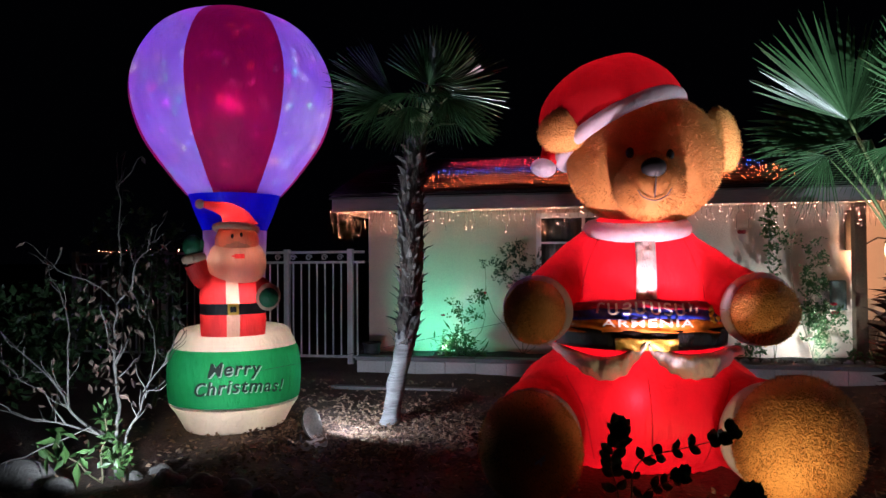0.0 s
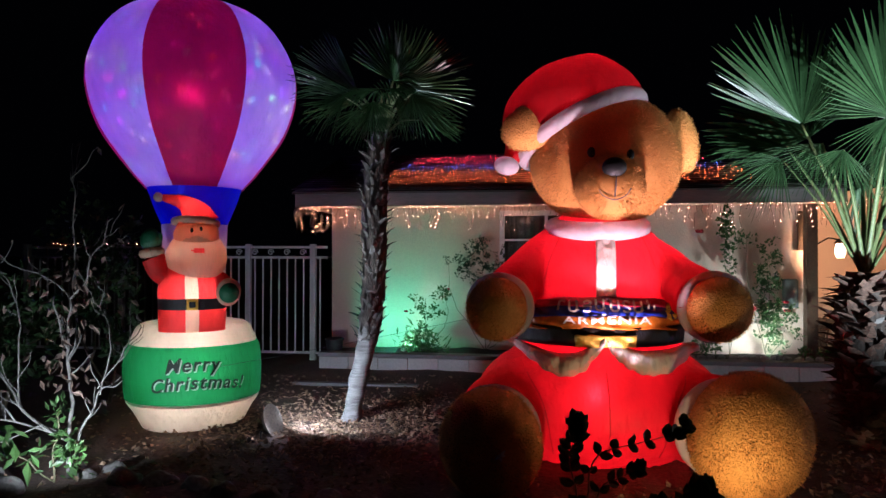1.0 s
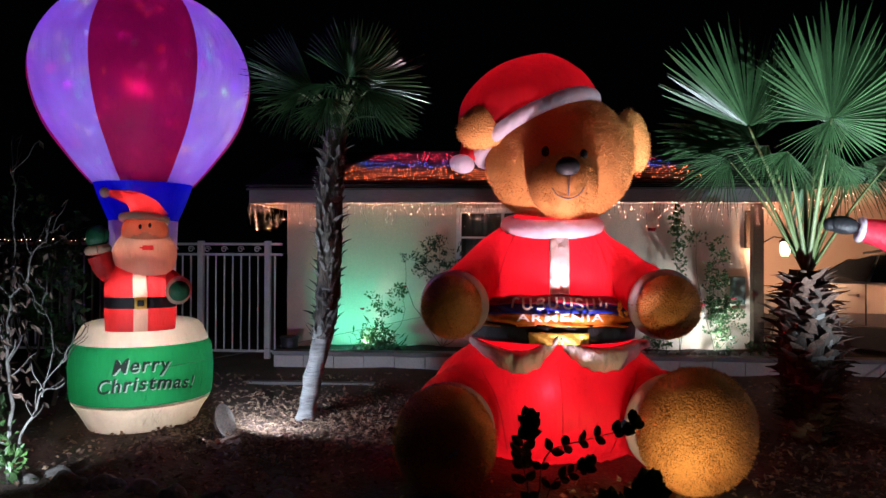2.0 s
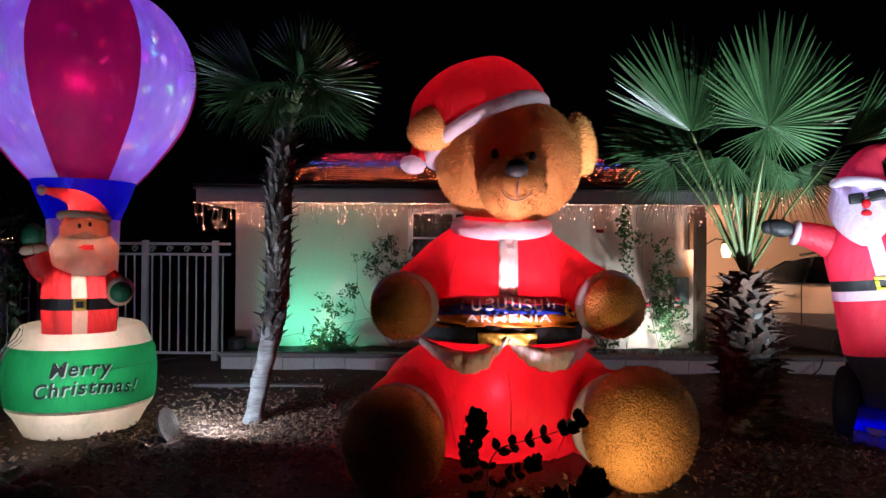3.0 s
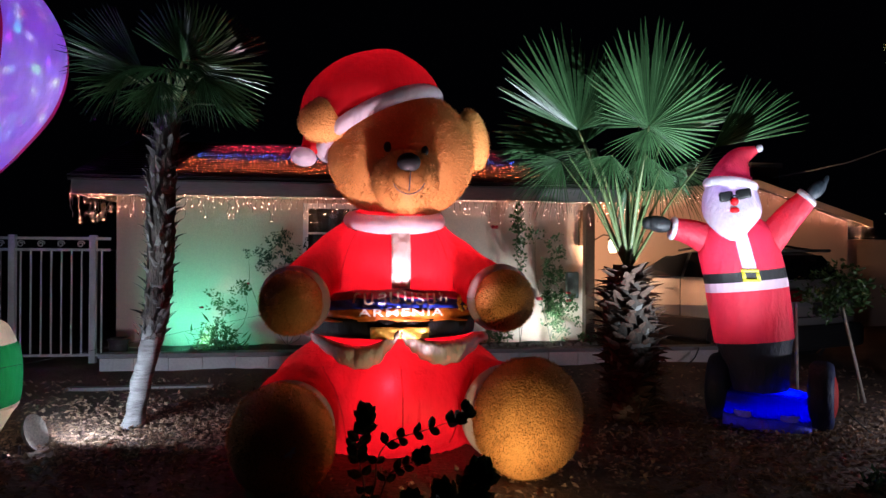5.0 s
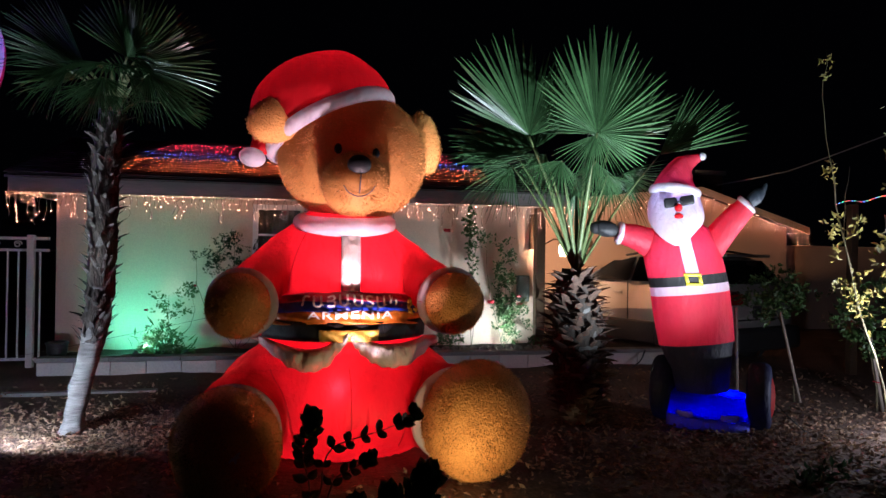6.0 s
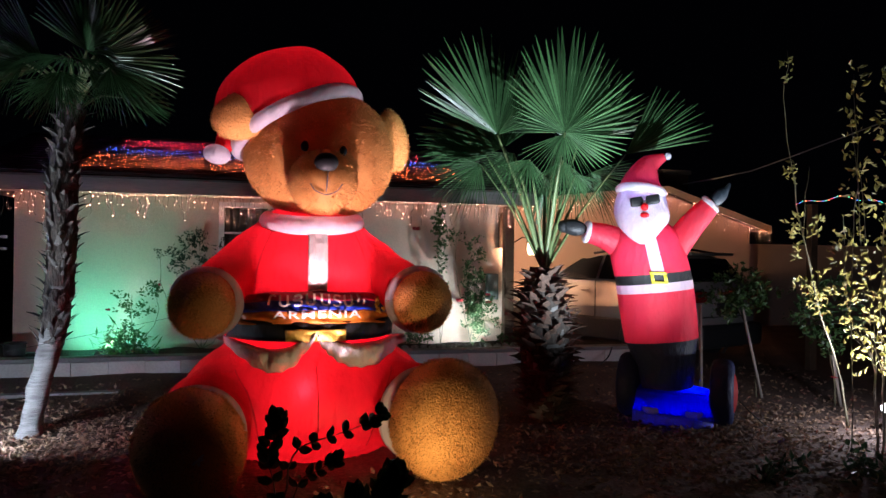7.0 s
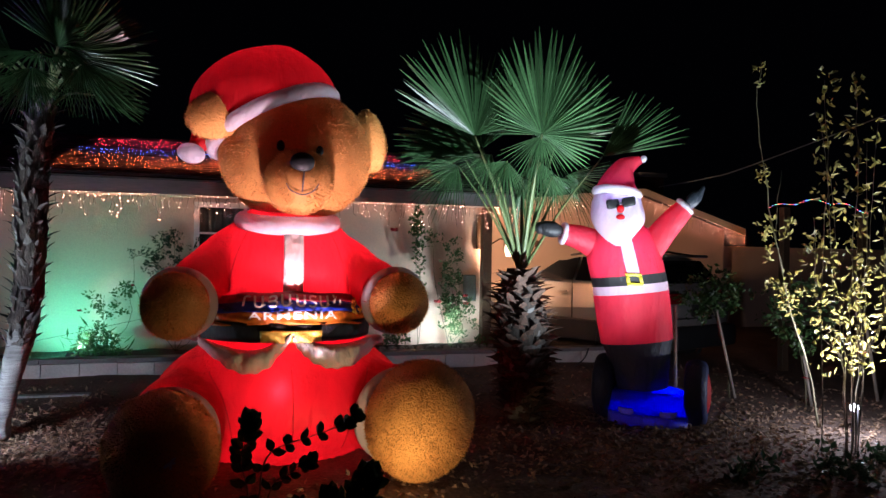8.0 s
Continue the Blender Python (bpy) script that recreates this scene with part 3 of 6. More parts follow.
# collar, cuffs, front strip
collar = tube([(1.48 + 0.395 * math.cos(a), 6.5 + 0.46 * math.sin(a), 1.925 + 0.06 * math.sin(a)) for a in np.linspace(0, math.tau, 49)], 0.085, 12, caps=False)
under(part("collar", collar, M_PLUSHWHITE, bear, "fat white collar"))
for c, axis, r, w in (((0.6, 6.0, 1.21), (0.1, 1, 0.1), 0.255, 0.05), ((2.39, 6.0, 1.23), (-0.1, 1, 0.1), 0.255, 0.05), ((0.59, 5.55, 0.25), (0.1, 1, 0), 0.31, 0.06), ((2.33, 5.53, 0.33), (-0.3, 1, 0), 0.34, 0.05)):
    q = Vector(axis).to_track_quat("Z", "Y").to_matrix().to_4x4()
    ring = tube([Matrix.Translation(c) @ q @ Vector((r * math.cos(a), r * math.sin(a), 0)) for a in np.linspace(0, math.tau, 41)], w, 10, caps=False)
    under(part("cuff", ring, M_PLUSHWHITE, bear, "white cuff"))
strip = lay(SUIT, [[(1.42 + 0.165 * u, z) for u in np.linspace(0, 1, 6)] for z in np.linspace(1.9, 1.3, 24)], lambda x, z: 0.025 + 0.012 * noise.noise((x * 14, 0, z * 22)) + 0.004 * math.sin(z * 45 + x * 9), 0.008)
under(part("front_strip", strip, M_TRIM, bear, "crumpled white front strip"))
belt = lay(SUIT, [[(x, z) for x in np.linspace(0.76, 2.2, 40)] for z in np.linspace(0.9, 1.06, 5)], 0.03, 0.015)
belt_ob = under(part("belt", belt, M_BLACKCLOTH, bear, "wide black belt"))
bk = sheet([[front_of(SUIT, x, z, 0.06 + 0.012 * math.sin(x * 31 + z * 50)) for x in np.linspace(1.24, 1.73, 16)] for z in np.linspace(0.9, 1.0, 7)], 0.015)
under(part("buckle", bk, M_GOLD, bear, "wrinkled gold foil buckle"))
HEMS = [([(0.62, 0.92), (0.88, 0.86), (1.1, 0.82), (1.29, 0.85), (1.48, 0.975)], [(0.62, 0.89), (0.88, 0.76), (1.1, 0.67), (1.3, 0.71), (1.47, 0.9)]),
        ([(1.49, 0.975), (1.6, 0.92), (1.76, 0.87), (1.98, 0.86), (2.34, 0.88)], [(1.5, 0.9), (1.6, 0.78), (1.76, 0.695), (1.98, 0.69), (2.36, 0.81)])]
for top, low in HEMS:
    upper, lower = (smooth_path([(x, 0, z) for x, z in line], 9) for line in (top, low))
    rows = [[front_of(SUIT, p.x, p.z, 0.02, 6.45) for p in upper]]
    for v in np.linspace(0.04, 1, 8):                           # a ruffle that stands proud of the lap
        row = []
        for k, (p, q) in enumerate(zip(upper, lower)):
            c = p.lerp(q, v)
            proud = front_of(SUIT, q.x, q.z, 0.045, 6.4).y - 0.035 * math.sin(math.pi * v)
            wave = (0.016 + 0.014 * noise.noise((k * 0.4, v * 2, 0))) * math.sin(k * 0.9 + v * 2.5) + 0.016 * noise.noise((k * 0.7, v * 5, 4))
            row.append(Vector((c.x, proud - wave - 0.02 * (1 - v), c.z + 0.008 * math.sin(k * 1.3) * v)))
        rows.append(row)
    under(part("hem_trim", sheet(rows, 0.008), M_TRIM, bear, "crumpled white hem trim"))

M_SEAM = fabric("seam_red", (0.5, 0.008, 0.012), 0.5)
for line in ([(1.49, 0.7), (1.5, 0.4), (1.5, 0.02)], [(0.84, 0.66), (0.98, 0.42), (1.06, 0.0)], [(2.14, 0.66), (2.02, 0.42), (1.92, 0.0)],
             [(1.14, 1.86), (1.05, 1.66), (0.99, 1.45), (0.98, 1.3)], [(1.82, 1.86), (1.91, 1.66), (1.98, 1.45), (2.0, 1.3)]):
    path = [front_of(SKIN, p.x, p.z, 0.002) for p in smooth_path([(x, 0, z) for x, z in line], 8)]
    under(part("seam", tube(path, 0.0045, 6), M_SEAM, bear, "dark red seam"))

# ---- hot-air balloon inflatable ----
BX, BY = BALLOON_X, 7.1
balloon = thing("inflatable_balloon", "striped red and white hot-air balloon glowing over a green basket", "inflatable", place=(BX, BY, -0.15))
env = [(0.5, 2.38), (0.68, 2.6), (0.95, 3.0), (1.08, 3.43), (1.04, 3.8), (0.8, 4.18), (0.42, 4.39), (0.001, 4.45)]
for a0, a1, m in ((-26, 26, M_GORERED), (26, 79, M_PALE), (79, 130, M_GORERED), (130, 180, M_PALE), (180, 230, M_PALE), (230, 281, M_GORERED), (281, 334, M_PALE)):
    under(part("gore", lathe(env, (BX, BY, 0), 12, a0 - 62, a1 - 62, 5, None, 0.025), m, balloon, "glowing white gore" if m is M_PALE else "glowing red gore"))
under(part("skirt", lathe([(0.505, 2.42), (0.43, 2.2), (0.345, 1.99)], (BX, BY, 0), 40), M_BLUE, balloon, "blue skirt under the balloon"))
under(part("neck", lathe([(0.345, 1.99), (0.33, 1.5), (0.34, 0.92)], (BX, BY, 0), 40), M_PALE, balloon, "white neck column"))
prof = [(0.53, -0.17), (0.62, 0.0), (0.7, 0.14), (0.72, 0.42), (0.7, 0.64), (0.665, 0.72), (0.59, 0.88), (0.5, 0.93), (0.3, 0.95), (0.001, 0.95)]


def slice_of(profile, z0, z1):
    fine = [(v.x, v.z) for v in smooth_path([(r, 0, z) for r, z in profile], 6)]
    return [p for p in fine if z0 - 0.02 <= p[1] <= z1 + 0.001]


under(part("basket_base", lathe(slice_of(prof, -0.2, 0.12), (BX, BY, 0), 56, steps=0), M_PALE, balloon, "white lower band of the basket"))
under(part("basket_band", lathe(slice_of(prof, 0.13, 0.72), (BX, BY, 0), 56, steps=0), M_GREEN, balloon, "green basket band with a greeting"))
under(part("basket_rim", lathe(slice_of(prof, 0.73, 1.0), (BX, BY, 0), 56, steps=0), M_PALE, balloon, "white upper band of the basket"))

# ---- words on cloth ----
def words(text, size, place, shear=0.0, bold=0.0):
    """Letters as one flat mesh each, laid by place(u, v) with u, v from the middle of the line."""
    cu = bpy.data.curves.new("line", "FONT")
    cu.body, cu.size, cu.align_x, cu.align_y, cu.shear, cu.space_character = text, size, "CENTER", "CENTER", shear, 1.15
    cu.resolution_u, cu.offset = 4, size * bold
    ob = new("line", cu)
    me = bpy.data.meshes.new_from_object(ob.evaluated_get(bpy.context.evaluated_depsgraph_get()))
    bpy.data.objects.remove(ob)
    bm = bmesh.new()
    bm.from_mesh(me)
    bmesh.ops.triangulate(bm, faces=bm.faces[:])
    bmesh.ops.subdivide_edges(bm, edges=[e for e in bm.edges if e.calc_length() > size * 0.3], cuts=1)
    for v in bm.verts:
        v.co = place(v.co.x, v.co.y)
    return bm


M_LETTER = surface("white_print", (0.8, 0.78, 0.75), (0.6, 0.58, 0.55), 0.6, 0, 14, 60, 0.1)
M_INK = surface("black_print", (0.02, 0.025, 0.02), None, 0.6)
M_FLAGRED = surface("dark_red_satin", (0.35, 0.01, 0.03), (0.16, 0.005, 0.02), 0.3, 0, 6, 20, 0.6, 0.02)
M_FLAGBLUE = surface("blue_satin", (0.015, 0.04, 0.4), (0.006, 0.015, 0.16), 0.3, 0, 6, 20, 0.6, 0.02)
M_FLAGORANGE = surface("orange_satin", (0.7, 0.2, 0.015), (0.35, 0.09, 0.01), 0.3, 0, 6, 20, 0.6, 0.02)

banner = thing("flag_banner", "red, blue and orange satin banner tied round the bear's belly", "banner", place=(1.5, 5.8, 1.2))


def banner_point(x, z, off=0.0):
    bulge = 0.05 + 0.03 * math.sin(math.pi * min(max((z - 1.06) / 0.27, 0), 1))
    fold = 0.008 * math.sin(x * 17 + z * 60) + 0.006 * math.sin(z * 95 + x * 5) + 0.01 * noise.noise((x * 7, z * 26, 2))
    return front_of(SUIT, x, z, bulge + fold + off, 6.2)


def banner_z(x, f):
    k = (x - 1.5) / 0.72
    return 1.05 + 0.26 * f * (1 - 0.14 * k * k) - 0.035 * k * k + 0.012 * noise.noise((x * 5, f * 2, 7))


for nm, f0, f1, m in (("red_stripe", 0.74, 1.0, M_FLAGRED), ("blue_stripe", 0.42, 0.74, M_FLAGBLUE), ("orange_stripe", 0.0, 0.42, M_FLAGORANGE)):
    under(part(nm, sheet([[banner_point(x, banner_z(x, f)) for x in np.linspace(0.8, 2.22, 80)] for f in np.linspace(f0, f1, 9)], 0.006), m, banner, nm.replace("_", " ") + " of crumpled satin"))
under(part("lettering", words("ՀԱՅԱՍՏԱՆ", 0.125, lambda u, v: banner_point(1.5 + u * 1.08, banner_z(1.5 + u, 0.72) + v, 0.03), 0.0, 0.02), M_LETTER, banner, "white letters on the red stripe", False))
under(part("lettering", words("ARMENIA", 0.088, lambda u, v: banner_point(1.5 + u * 1.75, banner_z(1.5 + u, 0.28) + v, 0.03), 0.0, 0.015), M_LETTER, banner, "white letters along the orange stripe", False))
emb = bmesh.new()
rng = random.Random(2)
for k in range(26):
    a, r = rng.random() * 6.28, rng.random() ** 0.5
    x, z = 2.06 + 0.055 * r * math.cos(a), 1.17 + 0.075 * r * math.sin(a)
    ball(banner_point(x, z, 0.01), (0.018, 0.006, 0.012), (0, rng.random() * 180, 0), 8, 5, emb)
under(part("emblem", emb, M_GOLD, banner, "small golden brown emblem"))


def round_basket(u, v, rad, lift=0.0):
    a = radians(-62 + 3) + u / rad
    z = 0.4 + v + 0.05 * math.cos(u * 3.2)
    r = 0.722 + lift - 0.06 * ((z - 0.42) / 0.3) ** 2
    return Vector((BX + r * math.cos(a), BY + r * math.sin(a), z))


for txt, size, dv, du in (("Merry", 0.23, 0.1, -0.06), ("Christmas!", 0.23, -0.08, 0.0)):
    under(part("greeting", words(txt, size, lambda u, v, dv=dv, du=du: round_basket(u * 0.82 + du + 0.012, v * 0.85 + dv - 0.012, 0.72, 0.006), 0.2, 0.02), M_LETTER, balloon, "white shadow of the greeting", False))
    under(part("greeting", words(txt, size, lambda u, v, dv=dv, du=du: round_basket(u * 0.82 + du, v * 0.85 + dv, 0.72, 0.01), 0.2, 0.018), M_INK, balloon, "black greeting letters", False))


# ---- figures, each one plain mesh ----
def figure(name, pieces, parent, label, turned):
    """pieces: (bmesh, material). One mesh."""
    mats, bm = [], bmesh.new()
    for piece, m, *panels in pieces:
        for k in (m, *[p[1] for p in panels]):
            if k not in mats:
                mats.append(k)
        piece.faces.index_update()
        for f in piece.faces:
            f.material_index = mats.index(m)
            for test, k in panels:
                if test(f.calc_center_median(), f.index % 96):
                    f.material_index = mats.index(k)
        into(bm, piece)
    bm.transform(turned)
    return under(part(name, bm, mats, parent, label))


def about(x, y, degrees, wide):
    """Turns a figure on its upright axis to the camera, widths fitted to that view."""
    return pose(x, y, 0, 0, 0, degrees) @ Matrix.Diagonal((wide, wide, 1, 1)) @ Matrix.Translation((-x, -y, 0))


TURN_RIDER = about(5.24, 6.7, -22, 0.93)


def torus(c, axis, r, w, n=33, squash=1.0):
    q = Vector(axis).to_track_quat("Z", "Y").to_matrix().to_4x4()
    return tube([Matrix.Translation(c) @ q @ Vector((r * math.cos(a), r * squash * math.sin(a), 0)) for a in np.linspace(0, math.tau, n)], w, 8, caps=False)


def stack(levels, n=28, flat=0.8, steps=5):
    """Elliptical rings (x, y, z, radius)."""
    bm = bmesh.new()
    fine = smooth_path([(x, r, z) for x, y, z, r in levels], steps)
    deep = [q.y for q in smooth_path([(x, y, z) for x, y, z, r in levels], steps)]
    rings = [[bm.verts.new((p.x + p.y * math.cos(a), y0 + p.y * flat * math.sin(a), p.z)) for a in np.linspace(0, math.tau, n, endpoint=False)] for p, y0 in zip(fine, deep)]
    for a, b in zip(rings, rings[1:]):
        for k in range(n):
            bm.faces.new((a[k], a[(k + 1) % n], b[(k + 1) % n], b[k]))
    bm.normal_update()
    return bm


def arc_strip(fn, us, vs, thick=0.008):
    return sheet([[fn(u, v) for u in us] for v in vs], thick)


F1, FY = -2.52, 6.48
M_HAIR = fabric("warm_white_nylon", (0.78, 0.56, 0.4), 0.5, 0.5)
# darkened by colour where doubled cloth would dim the inner glow
M_WHISKER = fabric("dimmed_whisker_nylon", (0.5, 0.3, 0.19), 0.4)
M_MITT = fabric("green_mitten_nylon", (0.01, 0.13, 0.055), 0.3)
pieces = [
    (stack([(F1, FY, 0.9, 0.35), (F1, FY, 1.1, 0.36), (F1 - 0.01, FY, 1.35, 0.35), (F1 - 0.02, FY, 1.52, 0.28), (F1 - 0.02, FY, 1.6, 0.12)], 96, 0.7, 12), M_REDTHIN,
     (lambda p, q: 69 <= q <= 74, M_HAIR), (lambda p, q: 1.12 < p.z < 1.22, M_BLACKCLOTH)),
    (ball((-2.48, FY - 0.02, 1.63), (0.325, 0.28, 0.285), u=72, v=56), M_HAIR, (lambda p, q: p.y < FY and ((p.x + 2.46) / 0.062) ** 2 + ((p.z - 1.7) / 0.026) ** 2 < 1, M_REDTHIN)),
    (ball((-2.48, FY - 0.08, 1.86), (0.24, 0.2, 0.17), u=48, v=40), M_SKIN, (lambda p, q: p.y < FY and abs(p.z - 1.81 + 0.3 * abs(p.x + 2.48)) < 0.035 and abs(p.x + 2.48) < 0.17, M_WHISKER)),
    (ball((-2.53, FY - 0.275, 1.9), (0.016, 0.01, 0.024)), M_NOSE), (ball((-2.435, FY - 0.27, 1.915), (0.016, 0.01, 0.024)), M_NOSE),
    (torus((-2.49, FY + 0.0, 1.985), (0.05, 0.1, 1), 0.228, 0.036), M_HAIR),
    (tube(smooth_path([(-2.47, FY, 1.97), (-2.51, FY, 2.08), (-2.62, FY, 2.18), (-2.84, FY - 0.02, 2.23)], 5), [0.235, 0.225, 0.212, 0.198, 0.182, 0.165, 0.148, 0.13, 0.112, 0.096, 0.08, 0.068, 0.058, 0.048, 0.04, 0.032], 16, False), M_REDTHIN),
    (ball((-2.88, FY - 0.03, 2.23), 0.05), M_HAIR),
    (tube(smooth_path([(-2.72, FY, 1.42), (-2.86, FY - 0.02, 1.5), (-2.93, FY - 0.04, 1.64)], 5), 0.12, 14, False), M_REDTHIN),
    (torus((-2.94, FY - 0.04, 1.68), (-0.15, 0, 1), 0.09, 0.045), M_HAIR), (ball((-2.95, FY - 0.05, 1.8), (0.11, 0.09, 0.12)), M_MITT), (ball((-2.87, FY - 0.07, 1.8), (0.035, 0.04, 0.08), (0, 15, 0)), M_MITT),
    (tube(smooth_path([(-2.32, FY, 1.42), (-2.22, FY - 0.05, 1.36), (-2.16, FY - 0.12, 1.3)], 5), 0.12, 14, False), M_REDTHIN),
    (torus((-2.14, FY - 0.14, 1.285), (0.4, -1, -0.2), 0.1, 0.045), M_HAIR), (ball((-2.14, FY - 0.2, 1.28), (0.11, 0.09, 0.1)), M_MITT),
    (box((-2.58, FY - 0.295, 1.12), (-2.46, FY - 0.27, 1.23), 0.012), M_GOLD), (box((-2.555, FY - 0.3, 1.145), (-2.485, FY - 0.285, 1.205), 0.008), M_BLACKCLOTH),
]
figure("balloon_figure", pieces, balloon, "small bearded figure in a red suit waving from the basket", about(-2.5, 6.48, 28, 0.9))

rider = thing("inflatable_scooter_rider", "bearded figure in red with sunglasses leaning on a blue lit scooter", "inflatable", place=(5.4, 6.75, -0.15))
RY = 6.75
TURN_SCOOTER = pose(5.454, 6.684, 0, 0, 0, -40) @ Matrix.Diagonal((0.93, 0.93, 1, 1)) @ Matrix.Translation((-5.46, -6.77, 0))
LILAC = fabric("lilac_white_nylon", (0.78, 0.74, 0.82), 0.55, 0.5)
M_YELLOW = surface("yellow_print", (0.75, 0.7, 0.05), (0.6, 0.5, 0.03), 0.5)
arm_l = smooth_path([(4.8, RY, 1.78), (4.6, RY - 0.06, 1.86), (4.42, RY - 0.1, 1.9)], 5)
arm_r = smooth_path([(5.42, RY, 1.74), (5.62, RY - 0.05, 2.0), (5.8, RY - 0.1, 2.2)], 5)


def lens_box(x, z, turn):
    """One wide, square-cut dark lens."""
    bm = box((-0.08, -0.025, -0.052), (0.08, 0.025, 0.052), 0.022)
    bm.transform(pose(x, RY - 0.275, z, -6, -8, turn))
    return bm


def on_rider(u, z, off=0.006):
    """The front of the rider's body at an angle u and a height z."""
    ks = [(0.7, 5.29, 0.42), (1.38, 5.19, 0.435), (1.75, 5.1, 0.42), (1.95, 5.07, 0.34)]
    cx, r = np.interp(z, [k[0] for k in ks], [k[1] for k in ks]), np.interp(z, [k[0] for k in ks], [k[2] for k in ks])
    return Vector((cx + (r + off) * math.sin(u), RY - 0.8 * (r + off) * math.cos(u), z))


pieces = [
    (stack([(5.29, RY, 0.72, 0.42), (5.24, RY, 1.05, 0.435), (5.19, RY, 1.38, 0.435), (5.1, RY, 1.75, 0.42), (5.07, RY, 1.95, 0.33), (5.06, RY, 2.06, 0.16)], 96, 0.8, 14), M_RIDERRED,
     (lambda p, q: 70 <= q <= 74 and p.z > 1.4, LILAC), (lambda p, q: 1.25 < p.z - 0.1 * (p.x - 5.2) < 1.36, LILAC), (lambda p, q: 1.36 < p.z - 0.1 * (p.x - 5.2) < 1.46, M_BLACKCLOTH)),
    (stack([(5.37, RY, 0.1, 0.27), (5.34, RY, 0.42, 0.33), (5.3, RY, 0.64, 0.385), (5.29, RY, 0.72, 0.415)], 96, 0.8), M_NAVY),
    (arc_strip(lambda u, v: on_rider(u, v, 0.02), np.linspace(-0.18, 0.22, 5), (1.35, 1.38)), M_YELLOW), (arc_strip(lambda u, v: on_rider(u, v, 0.02), np.linspace(-0.18, 0.22, 5), (1.45, 1.48)), M_YELLOW),
    (arc_strip(lambda u, v: on_rider(u, v, 0.02), (-0.18, -0.1), (1.38, 1.45)), M_YELLOW), (arc_strip(lambda u, v: on_rider(u, v, 0.02), (0.14, 0.22), (1.38, 1.45)), M_YELLOW),
    (stack([(5.02, RY - 0.33, 1.77, 0.04), (5.02, RY - 0.25, 1.84, 0.15), (5.03, RY - 0.13, 1.96, 0.26), (5.04, RY - 0.05, 2.08, 0.315), (5.03, RY, 2.24, 0.3), (5.03, RY, 2.38, 0.25)], 40, 0.85, 7), LILAC),
    (tube(smooth_path([(5.03, RY, 2.38), (5.06, RY, 2.52), (5.14, RY, 2.66), (5.3, RY - 0.02, 2.74)], 5), [0.255, 0.25, 0.24, 0.225, 0.21, 0.195, 0.18, 0.165, 0.15, 0.135, 0.12, 0.1, 0.085, 0.07, 0.055, 0.045], 16, False), M_RIDERRED),
    (torus((5.03, RY, 2.36), (0.12, 0.1, 1), 0.25, 0.05), LILAC), (ball((5.335, RY - 0.02, 2.745), 0.04), LILAC),
    (lens_box(4.945, 2.225, 22), M_NOSE), (lens_box(5.125, 2.25, -22), M_NOSE),
    (box((5.0, RY - 0.3, 2.225), (5.06, RY - 0.28, 2.24)), M_NOSE), (ball((5.03, RY - 0.3, 2.17), 0.042), M_RED), (ball((5.03, RY - 0.315, 2.08), (0.05, 0.02, 0.032)), M_RED),
    (tube(arm_l, [0.17, 0.165, 0.16, 0.15, 0.145, 0.14, 0.135, 0.13, 0.125, 0.12, 0.115], 14, False), M_RIDERRED), (torus((4.4, RY - 0.1, 1.905), (-1, -0.2, 0.2), 0.095, 0.035), LILAC),
    (ball((4.24, RY - 0.12, 1.95), (0.16, 0.09, 0.09), (0, 10, 0)), M_BLACKCLOTH), (ball((4.13, RY - 0.12, 1.96), (0.08, 0.07, 0.07)), M_BLACKCLOTH),
    (tube(arm_r, [0.17, 0.165, 0.16, 0.155, 0.15, 0.145, 0.14, 0.135, 0.13, 0.12, 0.115], 14, False), M_RIDERRED), (torus((5.8, RY - 0.1, 2.21), (0.7, -0.1, 0.7), 0.09, 0.035), LILAC),
    (ball((5.89, RY - 0.12, 2.29), (0.075, 0.07, 0.13), (0, 45, 0)), M_NAVY), (ball((5.97, RY - 0.13, 2.36), (0.03, 0.035, 0.09), (0, 25, 0)), M_NAVY),
]
for v in pieces[0][0].verts:
    v.co.z += 0.1 * (v.co.x - 5.2)
for v in pieces[1][0].verts:
    v.co.z += 0.1 * (v.co.x - 5.2) * min(max((v.co.z - 0.3) / 0.42, 0), 1)
figure("rider_figure", pieces, rider, "one inflated figure in a red suit with white beard and black sunglasses", TURN_RIDER)
deckbm = stack([(5.46, RY + 0.02, -0.18, 0.46), (5.46, RY + 0.02, 0.0, 0.49), (5.46, RY + 0.02, 0.16, 0.47), (5.44, RY + 0.02, 0.22, 0.3), (5.44, RY + 0.02, 0.23, 0.01)], 32, 0.7)
bmesh.ops.delete(deckbm, geom=[f for f in deckbm.faces if f.calc_center_median().y < RY - 0.12 and f.calc_center_median().z < 0.17], context="FACES")
deckbm.transform(TURN_SCOOTER)
under(part("scooter_deck", deckbm, fabric("deep_blue_nylon", (0.03, 0.04, 0.75), 0.6), rider, "glowing deep blue scooter deck"))
def front_shell(levels):
    """A puffed front across the scooter; levels of (height, how far it stands out)."""
    bm = sheet([[Vector((x, RY - 0.34 + 0.45 * (x - 5.46) ** 2 - out * (1 - (abs(x - 5.46) / 0.46) ** 6), z)) for x in np.linspace(5.02, 5.9, 25)] for z, out in levels], 0.008)
    bm.transform(TURN_SCOOTER)
    return bm


